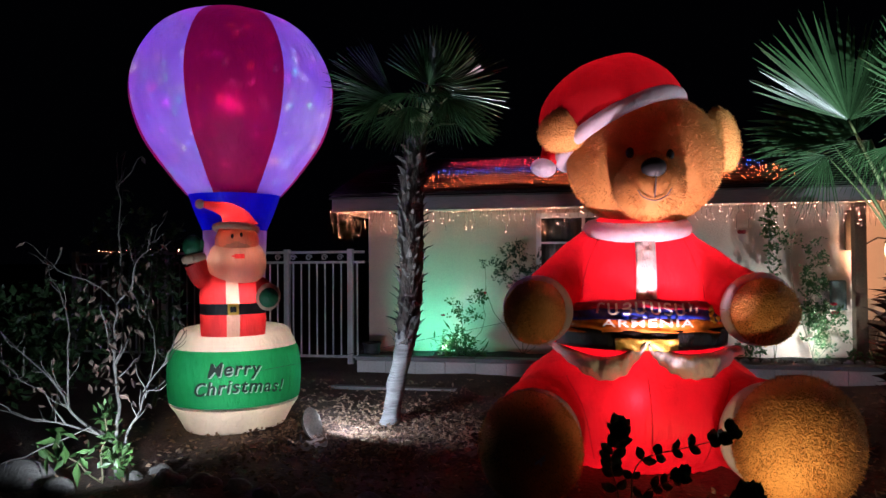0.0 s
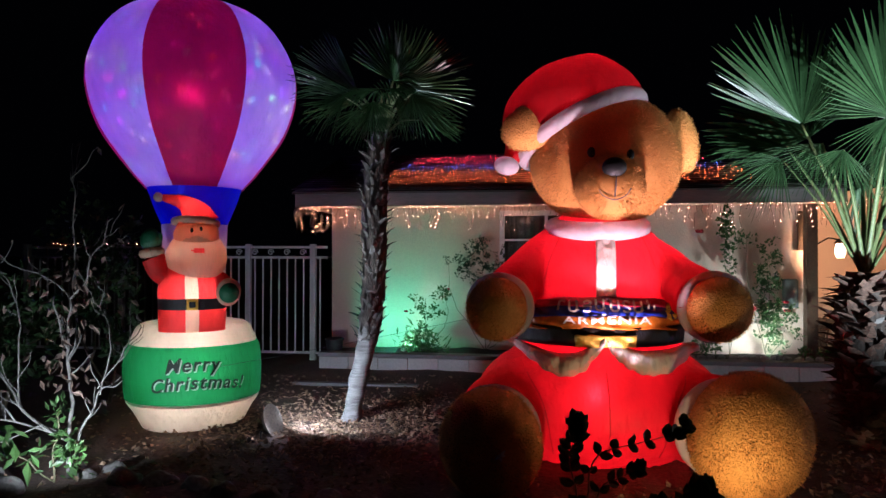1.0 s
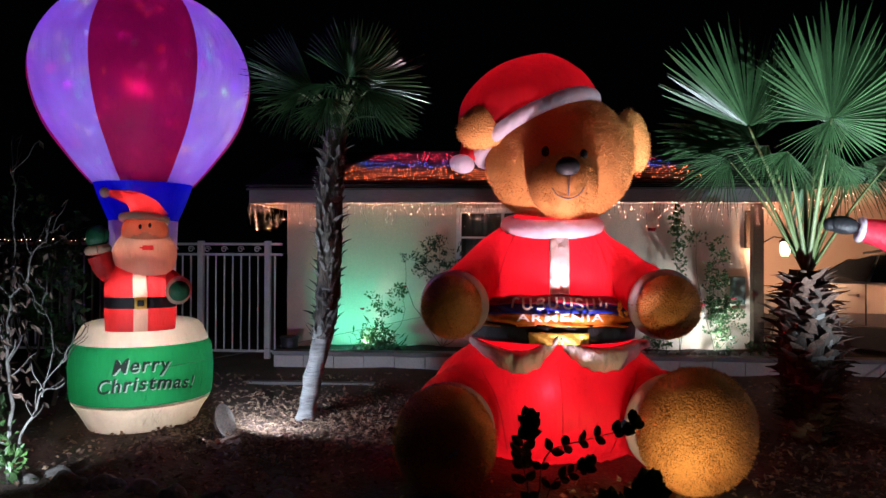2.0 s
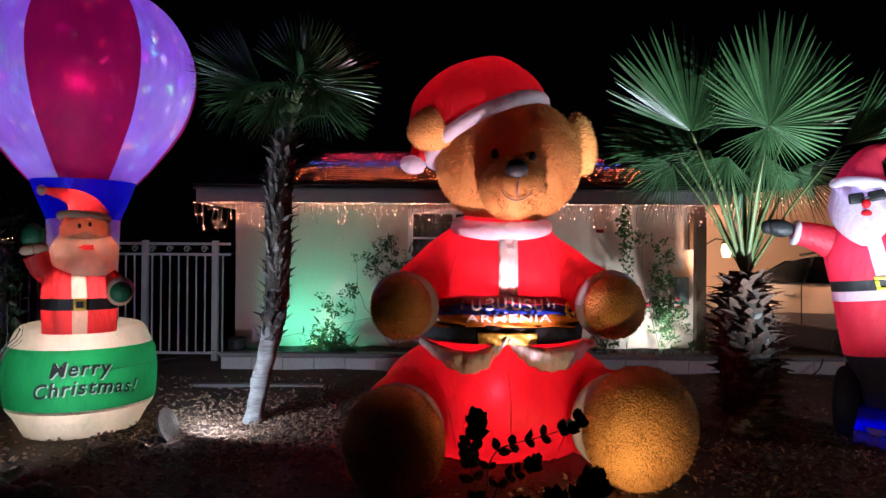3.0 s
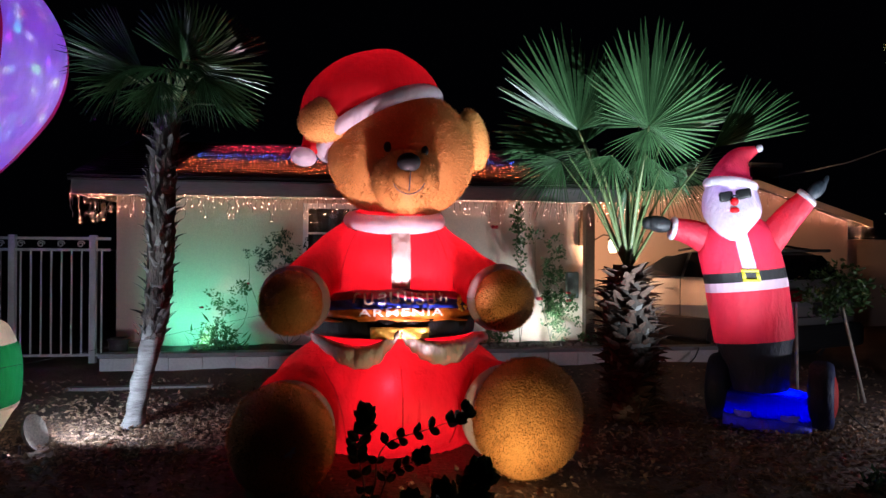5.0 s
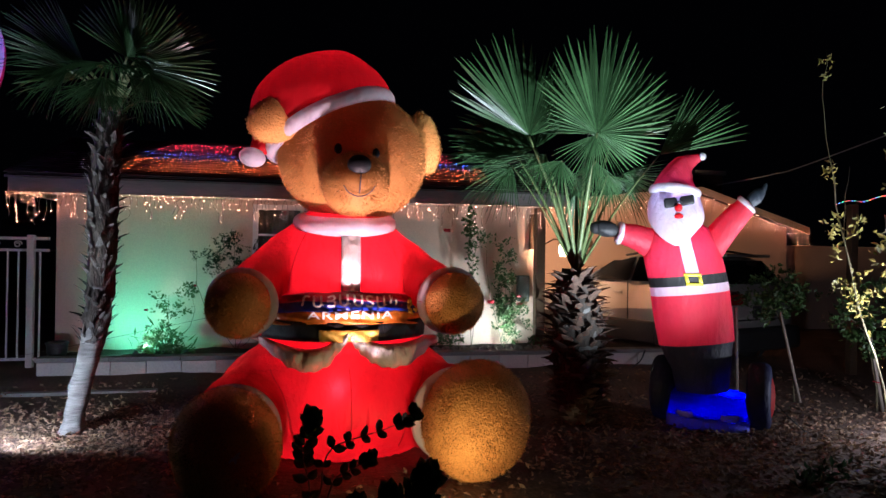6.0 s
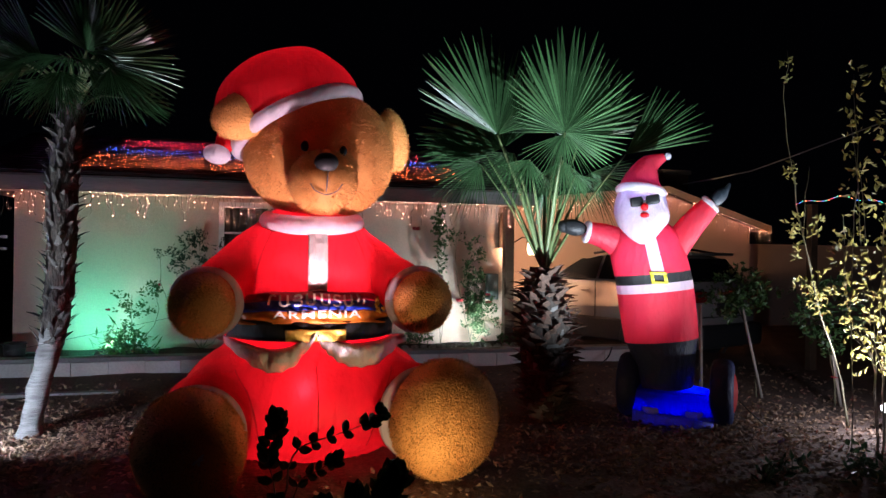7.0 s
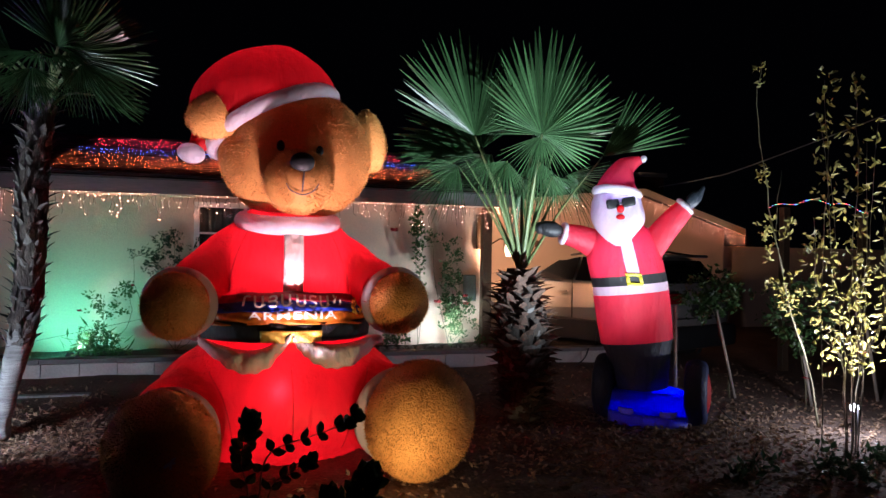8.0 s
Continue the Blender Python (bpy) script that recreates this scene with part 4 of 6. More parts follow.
M_DEEPBLUE = fabric("bright_blue_nylon", (0.04, 0.05, 0.85), 0.65, 0.3)
M_PALEBLUE = fabric("pale_blue_nylon", (0.2, 0.22, 0.62), 0.4, 0.7)
under(part("bumper", front_shell([(0.2, -0.05), (0.17, 0.02), (0.1, 0.06), (0.085, 0.055), (0.07, 0.065), (0.0, 0.05), (-0.03, 0.02)]), M_DEEPBLUE, rider, "bright blue puffed bumper"))
under(part("apron", front_shell([(-0.03, 0.03), (-0.07, 0.07), (-0.14, 0.09), (-0.2, 0.07)]), M_PALEBLUE, rider, "pale blue front apron"))
for x in (5.24, 5.7):
    lb = sheet([[Vector((x + u * w, RY - 0.39 + 0.45 * (x + u * w - 5.46) ** 2 - 0.03 * (1 - u * u), z)) for u in np.linspace(-1, 1, 9)] for z, w in ((0.035, 0.1), (0.01, 0.1), (-0.015, 0.085), (-0.03, 0.06))], 0.003)
    lb.transform(TURN_SCOOTER)
    under(part("headlight", lb, LILAC, rider, "white printed headlight"))
M_TYRE = fabric("blue_black_nylon", (0.03, 0.04, 0.12), 0.35)
for s, x in ((-1, 4.94), (1, 5.98)):
    ty = lathe([(0.001, -0.11), (0.12, -0.115), (0.24, -0.125), (0.33, -0.1), (0.36, 0.0), (0.33, 0.1), (0.24, 0.125), (0.12, 0.115), (0.001, 0.11)], (0, 0, 0), 36)
    ty.transform(TURN_SCOOTER @ pose(x, RY, 0.2, 0, 90, 0))
    wheel = under(part("wheel", ty, M_TYRE, rider, "fat blue-black wheel"))
    hub = lathe([(0.001, 0.16), (0.1, 0.155), (0.2, 0.13), (0.22, 0.1)], (0, 0, 0), 24)
    hub.transform(TURN_SCOOTER @ pose(x, RY, 0.2, 0, 90 * s, 0))
    part("hub", hub, M_REDTHIN, wheel, "red wheel disc")
under(part("tether", tube([(5.9, 6.55, 0.3), (6.1, 6.3, 0.0), (6.2, 6.1, -0.16)], 0.006, 5), M_INK, rider))


# ---- fan palms ----
def fan(hub, out, normal, radius, spread, blades, droop, seed, split=0.6):
    """A pleated palm fan of long pointed blades joined towards the hub."""
    r = random.Random(seed)
    hub, out, normal = Vector(hub), Vector(out).normalized(), Vector(normal)
    normal = (normal - out * normal.dot(out)).normalized()
    side = out.cross(normal)
    bm = bmesh.new()
    step = radians(spread) / blades
    split = 0.34 if out.z < -0.3 else split
    for i in range(blades):
        a = -radians(spread) / 2 + (i + 0.5) * step + r.uniform(-0.1, 0.1) * step
        d = out * math.cos(a) + side * math.sin(a)
        w = normal.cross(d).normalized()
        ln = radius * (1 - (1.05 if spread > 180 else 0.38) * (abs(a) / radians(180)) ** 1.4) * r.uniform(0.9, 1.06)
        bow, sag = r.uniform(-0.05, 0.08), droop * r.uniform(0.6, 1.4)
        rows = []
        for s in (0.02, 0.3, split, 0.74, 0.88, 1.0):
            half = s * ln * math.tan(step * 0.5) if s <= split else split * ln * math.tan(step * 0.5) * ((1 - s) / (1 - split)) ** 0.7
            half = max(half, 0.0012)
            c = hub + d * s * ln + normal * (bow * s * s * ln - 0.12 * (s * ln) * math.cos(a) * 0.4) - Vector((0, 0, 1)) * sag * ln * max(s - 0.35, 0) ** 2
            rows.append([bm.verts.new(c - w * half), bm.verts.new(c + normal * half * 1.1), bm.verts.new(c + w * half)])
        for p, q in zip(rows, rows[1:]):
            bm.faces.new((p[0], p[1], q[1], q[0]))
            bm.faces.new((p[1], p[2], q[2], q[1]))
    return bm


M_BOOTDARK = surface("dark_leaf_base", (0.1, 0.088, 0.08), (0.04, 0.034, 0.03), 0.9, 0, 3, 40, 0.8, 0.01, island=0.4)
M_FIBRE = surface("dark_palm_fibre", (0.09, 0.07, 0.058), (0.03, 0.024, 0.02), 1.0, 0, 4, 30, 1.0, 0.03, (1, 1, 0.4))


def leaf_base_mesh(name, length, width, curl, material):
    """A torn, curved leaf base."""
    bm = bmesh.new()
    for k, (s, w) in enumerate(((0, 1), (0.35, 0.9), (0.7, 0.6), (1.0, 0.15))):
        y, z = length * (0.25 * s + curl * s * s), length * s
        for t, (dx, dy) in enumerate(((-1, 0), (0, 0.35), (1, 0), (0, -0.15))):
            bm.verts.new((dx * w * width, y + dy * w * width, z))
    bm.verts.ensure_lookup_table()
    for k in range(3):
        for t in range(4):
            bm.faces.new([bm.verts[i] for i in (4 * k + t, 4 * k + (t + 1) % 4, 4 * k + 4 + (t + 1) % 4, 4 * k + 4 + t)])
    bm.faces.new([bm.verts[i] for i in (12, 13, 14, 15)])
    me = bpy.data.meshes.new(name)
    bm.to_mesh(me)
    bm.free()
    me.materials.append(material)
    return me


def palm(label, base, line, radii, fans, crown, boots, seed, boot_mat):
    tree = thing("fan_palm", label, "palm tree", "fan palms in the yard", place=base)
    path = smooth_path(line, 12)
    rad = list(np.interp(np.linspace(0, 1, len(path)), np.linspace(0, 1, len(radii)), radii))
    tr = tube(path, rad, 20)
    for v in tr.verts:
        v.co += Vector((noise.noise(v.co * 9), noise.noise(v.co * 9 + Vector((5, 0, 0))), 0)) * 0.02 + Vector((0, 0, 0.012 * noise.noise(v.co * 20)))
    under(part("trunk", tr, M_TRUNK, tree, "ringed grey trunk"))
    cut = [(p, q) for p, q in zip(path, rad) if p.z > boots[0]]
    sleeve = tube([p for p, q in cut], [q + min(0.012, 0.006 * i - 0.012) + 0.006 * math.sin(i * 1.7) for i, (p, q) in enumerate(cut)], 24)
    for v in sleeve.verts:
        v.co += Vector((noise.noise(v.co * 14), noise.noise(v.co * 14 + Vector((5, 0, 0))), 0)) * 0.03
    under(part("fibre_sleeve", sleeve, M_FIBRE, tree, "dark shaggy fibre round the upper trunk"))
    r = random.Random(seed)
    z0, z1, count, size, wide, curl, lean = boots
    shapes = [leaf_base_mesh("leaf_base", size * k, wide, curl * c, boot_mat) for k, c in ((1, 1), (0.8, 1.4), (1.25, 0.7))]
    for i in range(count):
        f = (i + 0.5) / count
        z = z0 + (z1 - z0) * f
        j = min(range(len(path)), key=lambda k: abs(path[k].z - z))
        a = i * 2.39996 + r.uniform(-0.3, 0.3)
        ob = new("leaf_base", r.choice(shapes))
        ob.parent = tree
        rr = rad[j] * 0.93
        ob.location = Vector((path[j].x + rr * math.cos(a), path[j].y + rr * math.sin(a), z)) - Vector(base)
        ob.rotation_euler = Euler((radians(-lean + r.uniform(-26, 22)), radians(r.uniform(-24, 24)), a - math.pi / 2))
        k = r.uniform(0.75, 1.25)
        ob.scale = (k, k, k)
    for i, (hub, out, normal, radius, spread, blades, droop) in enumerate(fans):
        fr = under(part("frond", fan(hub, out, normal, radius, spread, blades, droop, seed + i), M_PALM, tree, "", False))
        mid = (Vector(crown) + Vector(hub)) / 2 + Vector((0, 0, 0.08))
        st = tube(smooth_path([crown, mid, hub], 6), list(np.linspace(0.026, 0.01, 13)), 8, flat=0.6)
        part("stalk", st, M_PETIOLE, fr, "green leaf stalk")
    return tree


C1 = (-0.76, 7.3, 2.95)
palm("slim fan palm with a curved whitish trunk and green crown", (-1.1, 7.3, -0.17),
     [(-1.1, 7.3, -0.2), (-1.04, 7.3, 0.2), (-0.9, 7.3, 0.85), (-0.84, 7.3, 1.5), (-0.84, 7.3, 2.3), (-0.76, 7.3, 3.0)],
     [0.115, 0.095, 0.095, 0.11, 0.115, 0.125, 0.125, 0.1],
     [((-0.5, 6.95, 3.43), (0.25, 0, 0.97), (0.02, -1, 0.02), 0.7, 150, 34, 0.05),
      ((-0.47, 6.98, 3.4), (0.97, -0.1, -0.05), (0.05, -1, 0.05), 0.76, 110, 26, 0.12),
      ((-0.55, 7.0, 3.3), (0.7, -0.2, -0.65), (0.05, -1, 0.1), 0.5, 70, 18, 0.16),
      ((-0.98, 7.15, 3.4), (-0.75, -0.1, 0.62), (0.3, -0.9, 0.2), 0.82, 62, 22, 0.04),
      ((-0.95, 7.05, 3.3), (-0.85, -0.25, 0.05), (0.2, -0.9, 0.3), 0.6, 70, 20, 0.1),
      ((-0.95, 7.05, 3.2), (-0.5, -0.3, -0.75), (-0.1, -0.95, 0.3), 0.36, 110, 20, 0.15),
      ((-0.7, 7.0, 3.12), (0.1, -0.35, -0.9), (0, -0.95, 0.3), 0.27, 130, 20, 0.1),
      ((-0.65, 7.6, 3.35), (0.45, 0.5, 0.7), (0, -0.9, 0.5), 0.6, 150, 28, 0.12),
      ((-0.4, 7.65, 3.2), (0.7, 0.5, 0.2), (-0.2, -0.8, 0.5), 0.55, 130, 26, 0.2),
      ((-1.08, 6.95, 3.32), (-0.72, -0.3, -0.55), (-0.2, -0.9, 0.35), 0.5, 90, 24, 0.5),
      ((-1.15, 7.2, 3.45), (-0.9, 0.1, 0.35), (0.3, -0.7, 0.6), 0.6, 80, 24, 0.3),
      ((-0.36, 6.92, 3.32), (0.45, -0.3, -0.8), (0.1, -0.95, 0.3), 0.52, 120, 26, 0.35),
      ((-0.66, 6.8, 3.36), (-0.15, -0.8, -0.25), (0, -0.4, 0.9), 0.55, 150, 30, 0.6),
      ((-0.55, 6.9, 3.46), (0.35, -0.6, 0.6), (0.1, -0.7, 0.5), 0.6, 140, 30, 0.3),
      ((-0.72, 6.76, 3.22), (0.05, -0.35, -0.9), (0, -0.9, 0.4), 0.45, 150, 28, 0.3),
      ((-0.8, 6.95, 3.15), (-0.3, -0.4, -0.85), (0, -0.95, 0.3), 0.42, 120, 24, 0.3)],
     C1, (0.7, 2.95, 210, 0.1, 0.024, 0.5, 6), 11, M_BOOTDARK)
C2 = (4.02, 7.0, 1.45)
palm("short broad fan palm with a shaggy brown trunk", (4.05, 7.0, -0.16),
     [(4.06, 7.0, -0.2), (4.06, 7.0, 0.3), (4.05, 7.0, 0.8), (4.0, 7.0, 1.2), (4.02, 7.0, 1.5)],
     [0.18, 0.24, 0.275, 0.265, 0.2, 0.13],
     [((4.06, 6.6, 2.92), (0.36, 0, 0.93), (0.02, -1, -0.12), 1.16, 230, 48, 0.03),
      ((4.06, 6.61, 2.91), (-0.2, 0, -1), (0.02, -1, 0.1), 0.58, 120, 24, 0.05),
      ((3.44, 6.95, 2.92), (-0.1, 0.1, 0.99), (0.35, -0.9, 0.2), 1.16, 150, 38, 0.04),
      ((5.02, 7.05, 2.8), (0.8, -0.05, 0.6), (-0.2, -0.85, 0.45), 1.05, 56, 20, 0.03),
      ((4.4, 7.6, 3.1), (0.1, 0.25, 0.95), (0, -1, 0.2), 1.1, 200, 40, 0.08),
      ((4.6, 7.4, 2.98), (0.55, 0.15, 0.82), (-0.2, -0.9, 0.2), 1.15, 90, 26, 0.05),
      ((3.45, 7.35, 2.75), (-0.95, 0.1, 0.25), (0.5, -0.5, 0.7), 0.8, 100, 26, 0.15),
      ((3.66, 7.05, 2.75), (-0.6, -0.2, -0.7), (0.6, -0.3, 0.75), 0.6, 100, 22, 0.15),
      ((4.2, 6.95, 2.68), (-0.05, -0.1, -0.98), (0, -1, 0.1), 0.52, 120, 24, 0.08),
      ((3.75, 6.8, 2.65), (-0.25, -0.2, -0.95), (0.2, -0.9, 0.2), 0.55, 130, 26, 0.2),
      ((4.42, 7.1, 2.55), (0.35, -0.1, -0.9), (0, -0.95, 0.2), 0.55, 130, 26, 0.2),
      ((3.3, 7.1, 2.62), (-0.7, -0.1, -0.6), (0.4, -0.7, 0.5), 0.62, 120, 26, 0.3),
      ((4.7, 7.3, 2.6), (0.8, -0.05, -0.4), (-0.1, -0.95, 0.2), 0.7, 100, 24, 0.1),
      ((4.3, 7.7, 2.6), (0.5, 0.6, -0.3), (-0.2, -0.9, 0.2), 0.9, 160, 30, 0.2),
      ((3.75, 7.6, 2.9), (-0.5, 0.5, 0.5), (0.2, -0.9, 0.3), 1.1, 170, 34, 0.12)],
     C2, (-0.08, 1.45, 300, 0.125, 0.058, 0.8, 26), 31, M_BOOT)


# ---- strings of lights ----
def bulbs(name, points, radius, material, parent=None):
    """Many small lamps as one mesh."""
    vs, fs = [], []
    for p in points:
        n0 = len(vs)
        vs += [(p[0] + a * radius, p[1] + b * radius, p[2] + c * radius) for a, b, c in ((1, 0, 0), (-1, 0, 0), (0, 1, 0), (0, -1, 0), (0, 0, 1.3), (0, 0, -1.3))]
        fs += [(n0 + a, n0 + b, n0 + c) for a, b, c in ((0, 2, 4), (2, 1, 4), (1, 3, 4), (3, 0, 4), (2, 0, 5), (1, 2, 5), (3, 1, 5), (0, 3, 5))]
    me = bpy.data.meshes.new(name)
    me.from_pydata(vs, [], fs)
    return tagged(part_mesh(name, me, material, parent, "", False), kind="stuff")


def light_string(name, label, points, radius, material, wires):
    ob = thing(name, label, "string lights")
    bulbs("bulb_row", points, radius, material, ob)
    wire = bmesh.new()
    for w in wires:
        tube(w, 0.003, 4, False, wire)
    tagged(part("wire", wire, M_INK, ob, smooth=False), kind="stuff")
    return ob


G_WARM = glow("warm_bulb", (1.0, 0.36, 0.17), 90)
G_ORANGE = glow("orange_bulb", (1.0, 0.15, 0.04), 26)
G_RED = glow("red_bulb", (1.0, 0.04, 0.06), 22)
G_BLUE = glow("blue_bulb", (0.06, 0.16, 1.0), 20)
rng = random.Random(21)


def icicles(x0, x1, y, z_of, long, gap):
    pts, wires, x = [], [], x0
    while x < x1:
        z = z_of(x)
        drop = rng.choice((0.1, 0.16, 0.24, 0.34)) * long
        n = max(2, int(drop / 0.075))
        wob = [(x + rng.uniform(-0.03, 0.03), y + rng.uniform(-0.02, 0.02), z - 0.01 - drop * min(max((k + rng.uniform(-0.45, 0.45)) / n, 0), 1.1)) for k in range(n + 1)]
        wires.append(wob)
        pts += [(p[0] + rng.uniform(-0.015, 0.015), p[1], p[2]) for p in wob if rng.random() > 0.2]
        x += gap * rng.uniform(0.5, 1.5)
    wires.append([(u, y, z_of(u)) for u in np.linspace(x0, x1, 30)])
    return pts, wires


pts, wires = icicles(-2.92, 5.35, 10.47, lambda x: 2.44, 1.0, 0.064)
more, w2 = icicles(-2.92, -2.5, 10.47, lambda x: 2.43, 1.3, 0.09)
light_string("icicle_lights", "warm white icicle lights hanging from the eaves", pts + more, 0.0033, G_WARM, wires + w2)
pts, wires = icicles(5.7, 12.85, GY - 0.38, lambda x: float(np.interp(x, (5.13, 10.08, 12.92), (2.54, 3.1, 2.22))), 1.0, 0.05)
light_string("icicle_lights", "warm white icicle lights along the garage gable", pts, 0.0033, G_WARM, wires)
for nm, y0, y1, x0, x1, m in (("orange", 10.62, 11.5, -1.5, 4.12, G_ORANGE), ("blue", 11.55, 12.05, -1.42, 3.95, G_BLUE), ("red", 12.1, 12.85, -1.3, 3.8, G_RED)):
    pts, wires, y = [], [], y0
    while y < y1:
        row = [(x, y + 0.02 * math.sin(x * 9 + y), roof_z(y) + 0.05 + 0.01 * math.sin(x * 13)) for x in np.arange(x0, x1, 0.06)]
        wires.append(row[::3])
        pts += [(p[0] + rng.uniform(-0.025, 0.025), p[1] + rng.uniform(-0.05, 0.05), p[2] + rng.uniform(0, 0.03)) for p in row if rng.random() < 0.78]
        y += 0.125
    light_string("roof_lights", nm + " light strings in rows across the shingles", pts, 0.0036, m, wires)


# ---- plants ----
def leaf(bm, p, d, up, length, width, fold=0.25):
    """One pointed leaf, folded along its midrib."""
    d, up = Vector(d).normalized(), Vector(up)
    w = d.cross(up)
    w = w.normalized() if w.length > 1e-4 else d.orthogonal().normalized()
    n = w.cross(d)
    a = bm.verts.new(p)
    b = bm.verts.new(p + d * length * 0.45 + w * width)
    c = bm.verts.new(p + d * length * 0.45 - w * width)
    m = bm.verts.new(p + d * length * 0.5 - n * width * fold * 2)
    e = bm.verts.new(p + d * length - n * length * 0.12)
    for f in ((a, b, m), (b, e, m), (a, m, c), (m, e, c)):
        bm.faces.new(f)


def rvec(r):
    return Vector((r.gauss(0, 1), r.gauss(0, 1), r.gauss(0, 1))).normalized()


def leaves_round(bm, centre, size, count, length, width, r, lift=0.3):
    """Clumps of leaves scattered unevenly in an ellipsoid."""
    seeds = [Vector(centre) + Vector([s * v for s, v in zip(size, rvec(r) * r.random() ** 0.4)]) for _ in range(max(4, count // 9))]
    for _ in range(count):
        p = r.choice(seeds) + rvec(r) * length * 1.4 * r.random()
        d = rvec(r) + Vector((0, 0, lift))
        k = r.uniform(0.6, 1.3)
        leaf(bm, p, d, rvec(r), length * k, width * k)


def twig(bm, points, r0, r1, n=6):
    path = smooth_path(points, 4)
    for p in path[1:-1]:
        p += Vector((noise.noise(p * 6), noise.noise(p * 6 + Vector((9, 0, 0))), noise.noise(p * 6 + Vector((0, 9, 0))))) * 0.035
    tube(path, list(np.linspace(r0, r1, len(path)) * 0.6), n, True, bm)
    return path


M_LEAFGREEN = leafy("shrub_leaf", (0.06, 0.13, 0.035), (0.03, 0.07, 0.02))
M_LEAFDARK = leafy("dark_leaf", (0.035, 0.07, 0.03), (0.015, 0.035, 0.015))
M_LEAFYELLOW = leafy("yellowing_leaf", (0.36, 0.3, 0.09), (0.12, 0.16, 0.045), 0.5, 0.45, 0.5)
M_LEAFBROWN = leafy("withered_leaf", (0.13, 0.085, 0.065), (0.05, 0.03, 0.022), 0.85, 0.1, 0.6)
M_LEAFDRY = leafy("dry_leaf", (0.3, 0.2, 0.13), (0.12, 0.07, 0.045), 0.8, 0.1, 0.6)
M_BARKGREY = surface("grey_bark", (0.2, 0.185, 0.17), (0.07, 0.065, 0.06), 0.9, 0, 6, 50, 0.5, 0.004)
M_LEAFHEDGE = leafy("hedge_leaf", (0.075, 0.15, 0.055), (0.03, 0.07, 0.025))
M_BARKPALE = surface("pale_bark", (0.42, 0.38, 0.34), (0.22, 0.19, 0.17), 0.85, 0, 6, 50, 0.5, 0.004)
M_STEM = surface("green_brown_stem", (0.16, 0.14, 0.08), (0.08, 0.07, 0.04), 0.8, 0, 6, 50, 0.4, 0.003)
M_ROSE = leafy("red_petal", (0.4, 0.01, 0.02), (0.2, 0.005, 0.01), 0.5, 0.2)
M_ROCK = surface("grey_stone", (0.25, 0.235, 0.22), (0.12, 0.11, 0.1), 0.9, 0, 3, 30, 0.8, 0.02)
M_STAKE = surface("weathered_stake", (0.42, 0.36, 0.3), (0.25, 0.2, 0.16), 0.9, 0, 4, 50, 0.4, 0.004, (1, 1, 0.15))


def plant(name, label, category, place, limbs, foliage, bark, leaf_mat, seed, group=""):
    """limbs: (points, r0, r1); foliage: (centre, size, count, length, width)."""
    ob = thing(name, label, category, group, place)
    r = random.Random(seed)
    for pts, r0, r1 in limbs:
        bm = bmesh.new()
        twig(bm, pts, r0, r1)
        under(part("stem", bm, bark, ob))
    if foliage:
        bm = bmesh.new()
        for c, size, count, ln, wd in foliage:
            leaves_round(bm, c, size, count, ln, wd, r)
        tagged(under(part("foliage", bm, leaf_mat, ob, smooth=False)), kind="stuff")
    return ob


def bare_tree(label, root, limbs, seed):
    """A leafless little tree: pale limbs with twigs that fork upward, and a few dry leaves."""
    ob = thing("bare_tree", label, "tree", "", root)
    r = random.Random(seed)
    dry = bmesh.new()
    for pts, r0, r1 in limbs:
        bm = bmesh.new()
        path = twig(bm, pts, r0, r1)
        for k in range(6):
            i = r.randrange(len(path) // 3, len(path))
            d = (path[-1] - path[0]).normalized() * 0.6 + rvec(r) * 0.7 + Vector((0, 0, 0.35))
            ln = r.uniform(0.12, 0.32)
            a = path[i]
            twig(bm, [a, a + d * ln * 0.5 + Vector((0, 0, -0.02)), a + d * ln], r1 * 0.9, r1 * 0.5, 5)
            if r.random() < 0.5:
                leaf(dry, a + d * ln, rvec(r) + Vector((0, 0, -0.8)), rvec(r), 0.08, 0.018)
        under(part("limb", bm, M_BARKGREY, ob))
    for k in range(120):
        p = Vector((-2.84 + r.gauss(0, 0.13), 5.1 + r.gauss(0, 0.08), r.choice((0.75, 1.1, 1.45)) + r.gauss(0, 0.12)))
        leaf(dry, p, rvec(r) + Vector((0, 0, -0.9)), rvec(r), r.uniform(0.05, 0.11), 0.02)
    tagged(under(part("dry_foliage", dry, M_LEAFBROWN, ob, smooth=False)), kind="stuff")
    return ob


